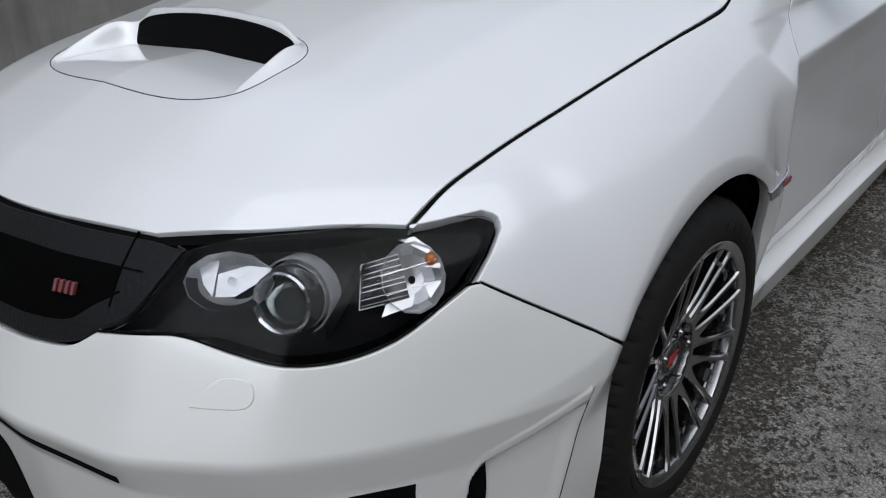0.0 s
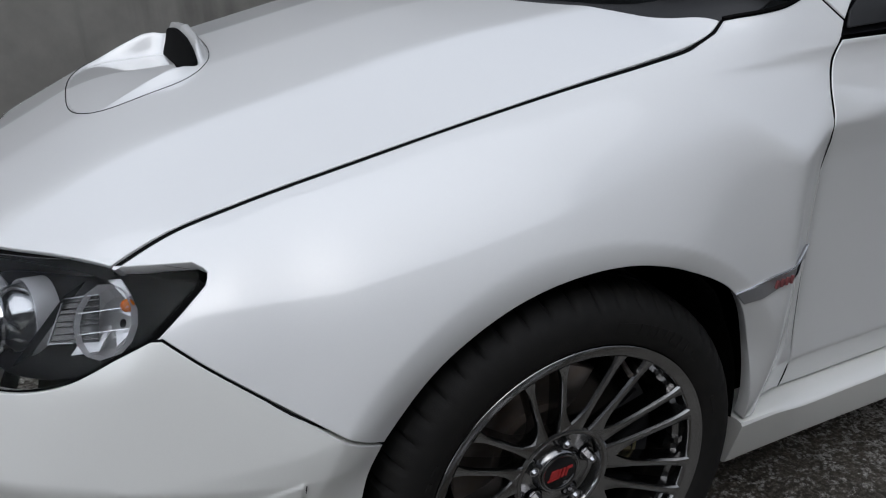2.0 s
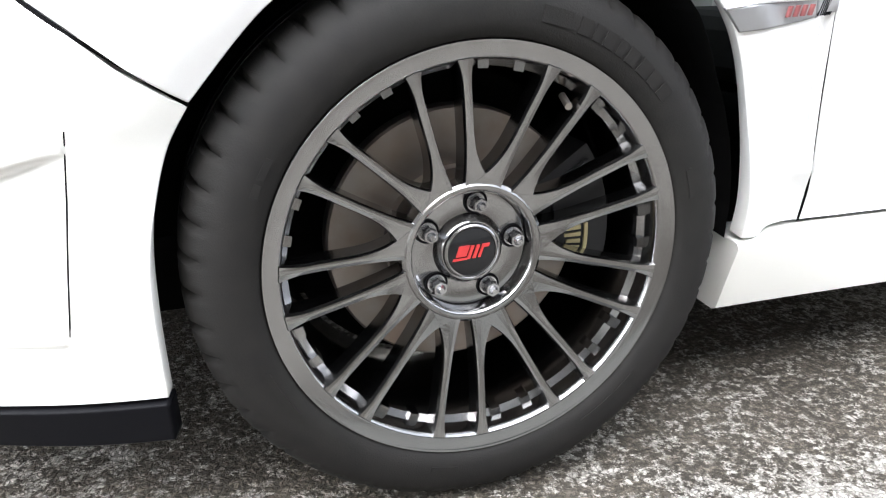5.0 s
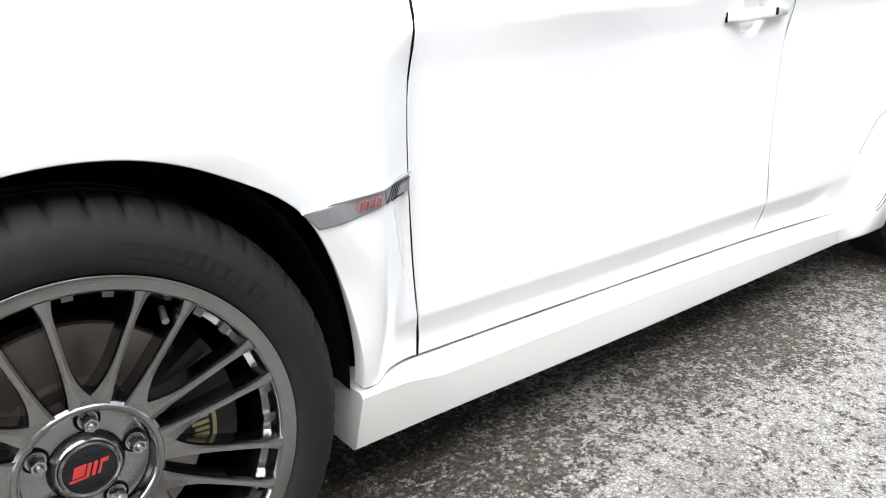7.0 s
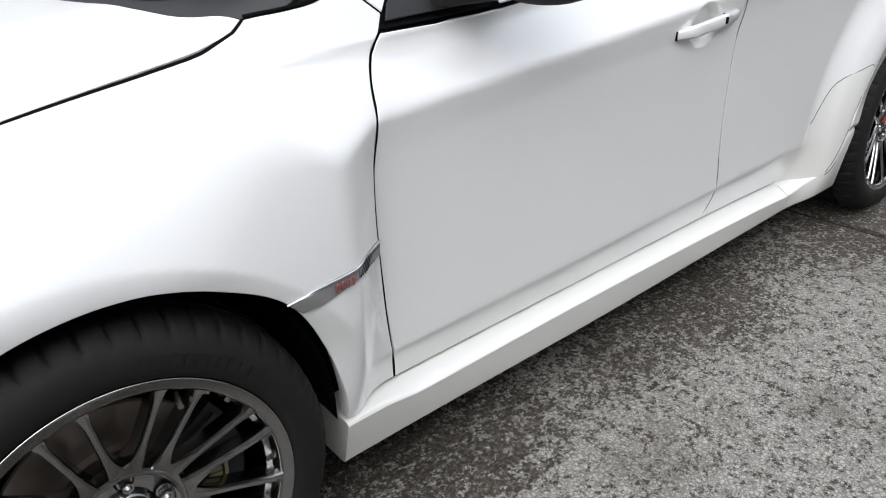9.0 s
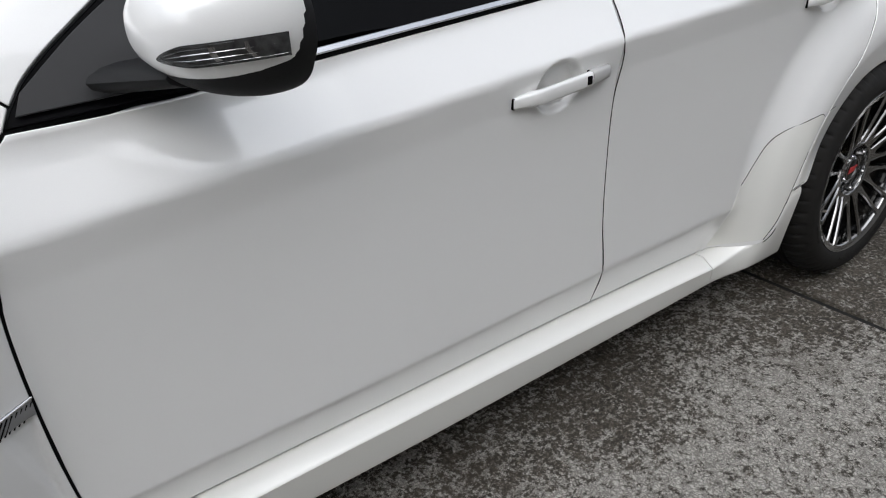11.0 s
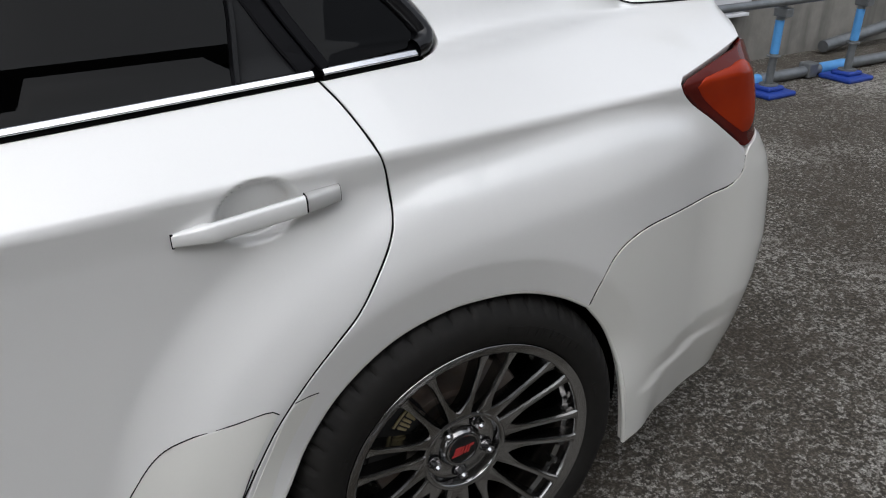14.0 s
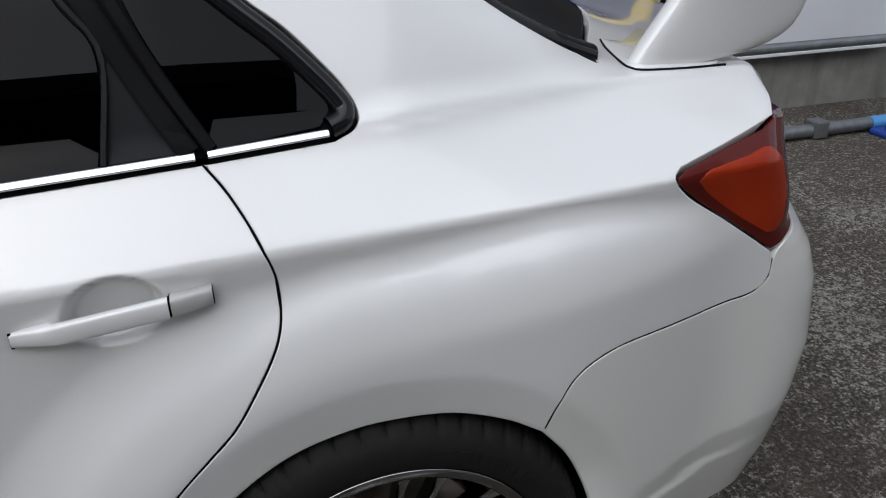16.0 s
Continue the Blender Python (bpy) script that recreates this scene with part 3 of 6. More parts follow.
def strip(name, pts, width, mat, parent, lift=0.003, thick=0.004, up=None, label=""):
    """A raised moulding along 3D points, standing proud of the skin."""
    p = spline(pts, 0.02)
    n = skin_normal(p)
    t = np.gradient(p, axis=0)
    t /= np.linalg.norm(t, axis=1, keepdims=True)
    s = np.cross(n, t)
    s /= np.linalg.norm(s, axis=1, keepdims=True)
    s *= np.sign(s[:, 2:3] + 1e-9)
    w = width / 2
    ring = [(-w, -thick), (-w, lift * 0.6), (-w * 0.75, lift), (w * 0.75, lift), (w, lift * 0.6), (w, -thick)]
    ob = part(name, from_grid([[tuple(p[i] + s[i] * a + n[i] * b) for a, b in ring] for i in range(len(p))], closed_v=True, caps=True), mat, parent, label)
    return ob


# ---- the yard ----
def ground_sheet():
    """One sheet of concrete with a joint sawn across it."""
    bm = bmesh.new()
    xs = [(-400, 0), (2.393, 0), (2.397, -0.018), (2.425, -0.018), (2.429, 0), (400, 0)]
    rows = [[bm.verts.new((x, y, z)) for x, z in xs] for y in (-400, 400)]
    for i in range(len(xs) - 1):
        bm.faces.new((rows[0][i], rows[0][i + 1], rows[1][i + 1], rows[1][i]))
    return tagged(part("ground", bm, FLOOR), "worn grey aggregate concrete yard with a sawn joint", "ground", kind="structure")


ground_sheet()
bm = bmesh.new()
box(bm, -14, 30, 2.06, 2.36, 0, 3.2)
tagged(part("wall_north", bm, WALL), "stained grey concrete wall behind the yard", "wall", kind="structure")
# black strip in the groove, standing in for the shade at its bottom
bm = bmesh.new()
box(bm, 2.3975, 2.4245, -12, 2.05, -0.0175, -0.010)
tagged(part("joint_filler", bm, JOINT_SHADE), "black strip painting the shade in the joint across the concrete", "joint", kind="structure")
# the building opposite: dark cladding and a jutting flat roof above
# unseen pale wall below, added to bounce light onto the car's side
bm = bmesh.new()
box(bm, -8, 14, -12.0, -5.62, 0, 2.0)
tagged(part("wall_south", bm, BOUNCE_WALL), "unseen pale wall opposite, added to bounce light onto the car", "wall", kind="structure")
bm = bmesh.new()
box(bm, -8, 3.5, -12.0, -5.6, 2.0, 4.46)
box(bm, -8.3, 3.68, -12.3, -5.1, 4.46, 4.66)
box(bm, 3.5, 14, -12.0, -6.5, 2.0, 5.15)
tagged(part("wall_south_upper", bm, DARKWALL), "dark clad upper floor opposite with a flat eave", "wall", kind="structure")

# ---- the car ----
car = thing("car", "pearl white sports sedan parked on the concrete yard", "car")


def belt(x, d=0.0):
    return (x, float(belt_z(x)) + d)


# seams on the left flank, as (x, z)
DOOR_FRONT = [(0.545, 0.930), (0.520, 0.901), (0.503, 0.864), (0.490, 0.808), (0.479, 0.737), (0.476, 0.66), (0.477, 0.585), (0.482, 0.475), (0.494, 0.361), (0.510, 0.296)]
DOOR_MID = [belt(1.583, 0.0), (1.568, 0.872), (1.557, 0.763), (1.552, 0.60), (1.553, 0.49), (1.562, 0.376), (1.568, 0.279)]
DOOR_REAR = [belt(2.441, 0.0), (2.463, 0.988), (2.483, 0.953), (2.497, 0.921), (2.507, 0.882), (2.507, 0.845), (2.500, 0.817), (2.487, 0.790), (2.462, 0.750), (2.430, 0.703), (2.396, 0.668), (2.348, 0.618), (2.293, 0.551), (2.253, 0.488)]
DOOR_LOW = [(2.253, 0.488), (2.205, 0.40), (2.176, 0.31), (2.143, 0.268), (1.99, 0.258)]
ARCH_NOSE = [(-0.349, 0.215), (-0.349, 0.319), (-0.342, 0.391), (-0.316, 0.478), (-0.292, 0.519)]
ARCH_FRONT = [(-0.292, 0.519), (-0.213, 0.604), (-0.154, 0.641), (-0.096, 0.666), (-0.034, 0.681), (0.03, 0.686), (0.099, 0.679), (0.176, 0.652), (0.270, 0.594), (0.334, 0.480), (0.366, 0.362), (0.372, 0.300)]
ARCH_REAR = [(2.258, 0.401), (2.277, 0.404), (2.333, 0.490), (2.396, 0.568), (2.487, 0.632), (2.575, 0.657), (2.638, 0.660), (2.722, 0.651), (2.806, 0.618), (2.862, 0.582)]
ARCH_TAIL = [(2.862, 0.582), (2.906, 0.525), (2.935, 0.468), (2.953, 0.418), (2.971, 0.320), (2.984, 0.222)]
NOSE_SEAM = [(-0.522, 0.692), (-0.478, 0.657), (-0.431, 0.622), (-0.383, 0.586), (-0.292, 0.519)]
TAIL_SEAM = [(2.862, 0.582), (2.877, 0.630), (2.898, 0.669), (2.921, 0.689), (2.951, 0.702), (2.988, 0.7095), (3.08, 0.7105), (3.19, 0.7095), (3.250, 0.717), (3.273, 0.740), (3.277, 0.770)]
# seams on the top, as (x, distance from the middle)
HOOD_SIDE = [(-0.562, 0.696), (-0.487, 0.697), (-0.408, 0.701), (-0.334, 0.706), (-0.26, 0.713), (-0.104, 0.728), (0.068, 0.742), (0.20, 0.753), (0.27, 0.7565), (0.300, 0.753), (0.325, 0.747), (0.348, 0.738)]
HOOD_FRONT = [(-0.828, 0.0), (-0.826, 0.09), (-0.805, 0.271), (-0.767, 0.429)]
HOOD_LAMP = [(-0.767, 0.429), (-0.715, 0.526), (-0.62, 0.636), (-0.562, 0.696)]
LAMP_TOP = [(-0.752, -0.485, 0.749), (-0.715, -0.526, 0.760), (-0.62, -0.634, 0.769), (-0.558, -0.690, 0.774), (-0.470, -0.745, 0.764)]
LAMP_TIP = [(-0.470, -0.745, 0.764), (-0.458, -0.753, 0.755), (-0.463, -0.757, 0.744)]
LAMP_END = [(-0.463, -0.757, 0.744), (-0.500, -0.766, 0.716), (-0.531, -0.769, 0.692)]
LAMP_LOW = [(-0.531, -0.769, 0.692), (-0.576, -0.761, 0.673), (-0.635, -0.738, 0.644), (-0.696, -0.699, 0.628), (-0.746, -0.654, 0.629), (-0.783, -0.596, 0.645), (-0.817, -0.532, 0.663), (-0.867, -0.423, 0.652)]
LAMP_IN = [(-0.867, -0.423, 0.652), (-0.844, -0.461, 0.672), (-0.752, -0.485, 0.749)]


def mirrored(ob):
    """The same part on the car's other side."""
    o = ob.copy()
    scene.collection.objects.link(o)
    o.scale = (1, -1, 1)
    return o


def both(ob):
    for c in [ob] + list(ob.children):
        o = mirrored(c)
        if c is not ob:
            o.parent = twin
        else:
            twin = o
    return ob


def flip(c):
    """Points of a curve on the other side."""
    p = np.array(c, float)
    p[:, 1] *= -1
    return p[::-1]


hood_l, front_l, lamp_l = at_top(HOOD_SIDE), at_top(HOOD_FRONT), at_top(HOOD_LAMP)
cowl_edge = at_top([(0.348, 0.738), (0.316, 0.69), (0.272, 0.62), (0.205, 0.50), (0.14, 0.30), (0.115, 0.0)])
panel("hood", [front_l, lamp_l, hood_l, cowl_edge, flip(cowl_edge), flip(hood_l), flip(lamp_l), flip(front_l)], TOP, PAINT, car, gap=0.0030, space=0.018, fine=([(-0.62, -0.38, 1), (-0.32, 0.38, 1)], 0.0042), label="pearl white aluminium hood with an air scoop")
A_BASE = at_side([(0.545, 0.930), (0.560, 0.955)])
pillar_seam = [tuple(A_BASE[1]), (0.508, -0.757, 1.004)]
screen_edge = [(0.508, -0.757, 1.004), (0.449, -0.761, 0.985), (0.396, -0.7535, 0.978), (0.372, -0.7465, 0.976), (0.348, -0.738, 0.973)]
fender_low = at_side([(0.510, 0.296), (0.44, 0.298), (0.372, 0.300)])
fender = panel("fender", [hood_l[::-1][1:], [hood_l[0], LAMP_TOP[-1]], LAMP_TIP, LAMP_END, at_side(NOSE_SEAM), at_side(ARCH_FRONT), fender_low[::-1], at_side(DOOR_FRONT)[::-1], A_BASE, pillar_seam, screen_edge], SIDE, PAINT, car, space=0.0062, depth=0.022)
both(fender)
bottom_front = at_side([(0.510, 0.296), (0.92, 0.293), (1.25, 0.287), (1.568, 0.279)])
belt_front = at_side([belt(x, 0.0) for x in (1.583, 1.25, 0.9)] + [(0.72, 0.9295), (0.545, 0.930)])
door = panel("front_door", [at_side(DOOR_FRONT), bottom_front, at_side(DOOR_MID)[::-1], belt_front], SIDE, PAINT, car, gap=0.0020, space=0.0080, fine=([(1.32, -0.84, 0.755), (1.485, -0.84, 0.89)], 0.0036))
both(door)
bottom_rear = at_side([(1.568, 0.279), (1.8, 0.270), (1.99, 0.258)])
belt_rear = at_side([belt(x, 0.0) for x in (2.441, 2.2, 1.9, 1.583)])
door = panel("rear_door", [at_side(DOOR_MID), bottom_rear, at_side(DOOR_LOW)[::-1], at_side(DOOR_REAR)[::-1], belt_rear], SIDE, PAINT, car, gap=0.0015, space=0.0080, fine=([(2.235, -0.84, 0.805), (2.40, -0.84, 0.94)], 0.0036))
both(door)
# quarter panel with the rear pillar
LAMP_R_FRONT = [(3.268, 0.788), (3.172, 0.856), (3.095, 0.908), (3.077, 0.925)]
LAMP_R_NOSE = [(3.077, 0.925), (3.071, 0.938), (3.085, 0.947)]
LAMP_R_TOP = [(3.085, 0.947), (3.190, 0.966), (3.290, 0.982)]
deck = [(3.292, -0.746, 0.983), (3.325, -0.690, 1.010), (3.322, -0.630, 1.036), (3.13, -0.618, 1.050), (3.047, -0.615, 1.062)]
glass_edge = [(3.047, -0.615, 1.062), (2.985, -0.620, 1.086), (2.90, -0.612, 1.128), (2.847, -0.600, 1.161), (2.74, -0.577, 1.220), (2.58, -0.555, 1.318)]
sash = [(2.58, -0.555, 1.318), (2.40, -0.612, 1.312)]
q_glass = [(2.40, -0.612, 1.312), (2.462, -0.652, 1.242), (2.518, -0.678, 1.190), (2.561, -0.691, 1.155), (2.597, -0.707, 1.117), (2.625, -0.722, 1.083), (2.639, -0.740, 1.058), (2.634, -0.754, 1.040), (2.612, -0.760, 1.030)]
q_belt = at_side([belt(2.605, 0.0), belt(2.441, 0.0)])
quarter = panel("quarter_panel", [at_side(DOOR_REAR), at_side([(2.253, 0.488), (2.207, 0.398)]), at_side([(2.207, 0.398), (2.258, 0.401)]), at_side(ARCH_REAR), at_side(TAIL_SEAM), at_side([(3.277, 0.770), (3.268, 0.788)]), at_side(LAMP_R_FRONT), at_side(LAMP_R_NOSE), at_side(LAMP_R_TOP), deck, glass_edge, sash, q_glass, q_belt], SIDE, PAINT, car, space=0.0068, depth=0.022, gap=0.0015)
both(quarter)
# front bumper down to the lower lip
nose_low = [(-0.349, -0.872, 0.215), (-0.50, -0.845, 0.205), (-0.66, -0.74, 0.19), (-0.80, -0.60, 0.185), (-0.90, -0.36, 0.18), (-0.93, 0.0, 0.18)]
grille_low = [(-0.867, -0.423, 0.652), (-0.885, -0.38, 0.628), (-0.905, -0.30, 0.618), (-0.925, 0.0, 0.606)]
bumper = panel("front_bumper", [[at_side(NOSE_SEAM)[0], LAMP_LOW[0]], LAMP_LOW, grille_low, [grille_low[-1], nose_low[-1]], nose_low[::-1], at_side(ARCH_NOSE), at_side(NOSE_SEAM)[::-1]], FRONT, RESIN, car, space=0.012, fine=([(-0.60, -0.78, 0.26), (-0.35, -0.89, 0.56)], 0.0036), depth=0.02, gap=0.0012, label="slightly yellowed white resin front bumper")
both(bumper)
# headlamp
lamp = panel("headlamp", [LAMP_TOP, LAMP_TIP, LAMP_END, LAMP_LOW, LAMP_IN], FRONT, LENS, car, gap=0.003, space=0.012, depth=0.004, label="smoked headlamp with a projector lens")
housing = panel("lamp_housing", [LAMP_TOP, LAMP_TIP, LAMP_END, LAMP_LOW, LAMP_IN], FRONT, SMOKE, lamp, gap=0.0022, space=0.02, sink=0.055, depth=0.075, label="black lamp housing")
# grille
GRILLE = [LAMP_IN, [LAMP_IN[-1], tuple(front_l[-1])], front_l[::-1], [tuple(front_l[0]), grille_low[-1]], grille_low[::-1]]
grille = panel("grille", GRILLE, FRONT, MESH, car, gap=0.003, space=0.014, sink=0.004, label="black front grille with a satin frame")
# black sheet inside the frame stands in for the shade in the grille
panel("grille_opening", [LAMP_IN[:2], [LAMP_IN[1], (-0.800, -0.440, 0.715), tuple(front_l[-1])]] + GRILLE[2:], FRONT, VOID, grille, gap=0.030, space=0.02, sink=0.002, depth=0.004)
both(grille)
# rear bumper
tail_low = [(2.984, -0.868, 0.222), (3.15, -0.85, 0.22), (3.40, -0.72, 0.215), (3.55, -0.45, 0.21), (3.62, 0.0, 0.21)]
tail_top = [(3.277, -0.816, 0.770), (3.287, -0.812, 0.786), (3.31, -0.79, 0.797), (3.38, -0.70, 0.800), (3.50, -0.5, 0.80), (3.60, 0.0, 0.80)]
rear_bumper = panel("rear_bumper", [at_side(TAIL_SEAM), tail_top, [tail_top[-1], tail_low[-1]], tail_low[::-1], at_side(ARCH_TAIL)[::-1]], REAR, RESIN, car, space=0.014, depth=0.02, gap=0.0012, label="slightly yellowed white resin rear bumper")
both(rear_bumper)
# tail lamp and tail panel
tl_in = [(3.292, -0.746, 0.983), (3.36, -0.66, 0.965), (3.47, -0.50, 0.955)]
tl_side = [(3.47, -0.50, 0.955), (3.49, -0.50, 0.803)]
tl_low = [(3.49, -0.50, 0.803), (3.38, -0.70, 0.803), (3.31, -0.79, 0.800), (3.284, -0.815, 0.790), (3.268, -0.82, 0.788)]
tail_lamp = panel("tail_lamp", [at_side(LAMP_R_FRONT), at_side(LAMP_R_NOSE), at_side(LAMP_R_TOP), tl_in, tl_side, tl_low], REAR, LAMP_DEEP, car, gap=0.002, space=0.012)
both(tail_lamp)
back_panel = panel("trunk_face", [[(3.47, -0.50, 1.03), (3.62, 0.0, 1.03)], [(3.62, 0.0, 1.03), (3.62, 0, 0.785)], [(3.62, 0, 0.785), (3.49, -0.50, 0.785)], [(3.49, -0.50, 0.785), (3.47, -0.50, 1.03)]], REAR, PAINT, car, space=0.03)
both(back_panel)
lid = at_top([(3.043, 0.636), (3.14, 0.621), (3.30, 0.612), (3.352, 0.612), (3.47, 0.50), (3.58, 0.0)])
panel("trunk_lid", [lid, flip(lid), at_top([(3.043, -0.636), (3.067, -0.54), (3.187, -0.293), (3.242, 0.0), (3.187, 0.293), (3.067, 0.54), (3.043, 0.636)])], TOP, PAINT, car, space=0.03)
# roof and screens
roof_l = [(1.02, -0.545, 1.385), (1.35, -0.560, 1.405), (1.8, -0.565, 1.41), (2.2, -0.560, 1.39), (2.55, -0.545, 1.335)]
roof_f, roof_b = [(1.02, -0.545, 1.385), (0.96, 0.0, 1.41), (1.02, 0.545, 1.385)], [(2.55, -0.545, 1.335), (2.62, 0.0, 1.345), (2.55, 0.545, 1.335)]
panel("roof", [roof_l, roof_b, flip(roof_l), roof_f[::-1]], TOP, PAINT, car, space=0.03)
screen_side = [(1.01, -0.543, 1.375), (0.80, -0.622, 1.21), (0.62, -0.696, 1.08), (0.505, -0.754, 1.00), (0.455, -0.748, 0.985)]
screen_foot = at_top([(0.455, 0.748), (0.40, 0.685), (0.345, 0.615), (0.275, 0.495), (0.205, 0.30), (0.18, 0.0)])
panel("windscreen", [roof_f[::-1], screen_side, screen_foot, flip(screen_foot), flip(screen_side)], TOP, SCREEN, car, space=0.03, depth=0.004)
rear_screen = panel("rear_screen", [roof_b, [(2.58, 0.53, 1.33), (2.93, 0.60, 1.14), (3.04, 0.63, 1.09)], at_top([(3.037, -0.63), (3.061, -0.54), (3.18, -0.293), (3.235, 0.0), (3.18, 0.293), (3.061, 0.54), (3.037, 0.63)]), [(3.04, -0.63, 1.09), (2.93, -0.60, 1.14), (2.58, -0.53, 1.33)]], TOP, GLASS, car, space=0.03, depth=0.004)
# printed band, widened so that black replaces the sky mirrored in the glass
band = [[(2.60, -0.535, 1.318), (2.93, -0.602, 1.142), (3.035, -0.632, 1.090)], at_top([(3.037, 0.630), (3.060, 0.54), (3.178, 0.293)]), at_top([(3.178, 0.293), (3.10, 0.25), (2.98, 0.30)]), [tuple(at_top([(2.98, 0.30)])[0]), (2.85, -0.36, 1.20), (2.60, -0.40, 1.330), (2.60, -0.535, 1.318)]]
mirrored(panel("screen_band", band, TOP, FRAME, rear_screen, gap=0.0, space=0.02, sink=-0.001, depth=0.003, lip=0.0005, label="black printed band of the rear screen, widened to paint the dark reflection"))


# ---- wheels: axis along y, the outer face towards -y, y counted from the rim's lip ----
def tyre_mesh():
    """A tyre with sipes cut into its shoulders and a grooved tread."""
    prof = [(0.240, 0.014), (0.2445, 0.004), (0.249, -0.0025), (0.262, -0.0065), (0.280, -0.0065), (0.296, -0.002), (0.306, 0.006), (0.3145, 0.016), (0.321, 0.028), (0.3248, 0.046), (0.3262, 0.062), (0.3262, 0.066), (0.3185, 0.067), (0.3185, 0.076), (0.3265, 0.077), (0.327, 0.10), (0.3195, 0.101), (0.3195, 0.112), (0.327, 0.113), (0.3262, 0.16), (0.3248, 0.178), (0.321, 0.196), (0.306, 0.216), (0.280, 0.229), (0.246, 0.226), (0.236, 0.212)]
    n = 312
    rows = []
    for k in range(n):
        a = 2 * math.pi * k / n
        cut = 0.0070 if k % 6 == 0 else 0.0
        row = []
        for i, (r, y) in enumerate(prof):
            d = cut if 7 <= i <= 10 else (cut * 0.5 if i == 6 else 0)
            row.append(((r - d) * math.cos(a), y, (r - d) * math.sin(a)))
        rows.append(row)
    return from_grid(rows, closed_u=True)


def ring_arc(bm, r0, r1, a0, a1, y0, y1, n=6):
    """A raised block bent along an arc, between two radii."""
    lo, hi = [], []
    for k in range(n + 1):
        a = radians(a0 + (a1 - a0) * k / n)
        for r, out in ((r0, lo), (r1, hi)):
            out.append(((r * math.cos(a), y0, r * math.sin(a)), (r * math.cos(a), y1, r * math.sin(a))))
    v = [[bm.verts.new(p) for p in (l[0], l[1], h[1], h[0])] for l, h in zip(lo, hi)]
    for i in range(n):
        for j in range(4):
            bm.faces.new((v[i][j], v[i][(j + 1) % 4], v[i + 1][(j + 1) % 4], v[i + 1][j]))
    bm.faces.new(v[0])
    bm.faces.new(v[-1][::-1])


def spoke_mesh(side):
    """One slim spoke of a pair, thickened at hub and rim, with chamfered edges."""
    rows = []
    for k in range(25):
        t = (k / 24) ** 1.4
        r = 0.074 + (0.2265 - 0.074) * t
        ang = radians(side * (10.2 - 3.0 * t ** 0.8)) + math.pi / 2
        w = 0.0056 + 0.0042 * max(0, (t - 0.80) / 0.20) ** 2
        near = max(0, 1 - t / 0.58) ** 3
        w_out, w_in = w + 0.030 * near, w + 0.0040 * near
        wp, wm = (w_out, w_in) if side > 0 else (w_in, w_out)
        front = 0.037 - 0.035 * t ** 0.95
        deep = front + 0.030
        c, s = math.cos(ang), math.sin(ang)
        ring = [(-wm - 0.0010, deep), (-wm - 0.0004, front + 0.0045), (-wm + 0.0014, front), (-wm * 0.25, front + 0.0012), (wp * 0.25, front + 0.0012), (wp - 0.0014, front), (wp + 0.0004, front + 0.0045), (wp + 0.0010, deep)]
        rows.append([(r * c - a * s, y, r * s + a * c) for a, y in ring])
    return from_grid(rows, closed_v=True, caps=True)


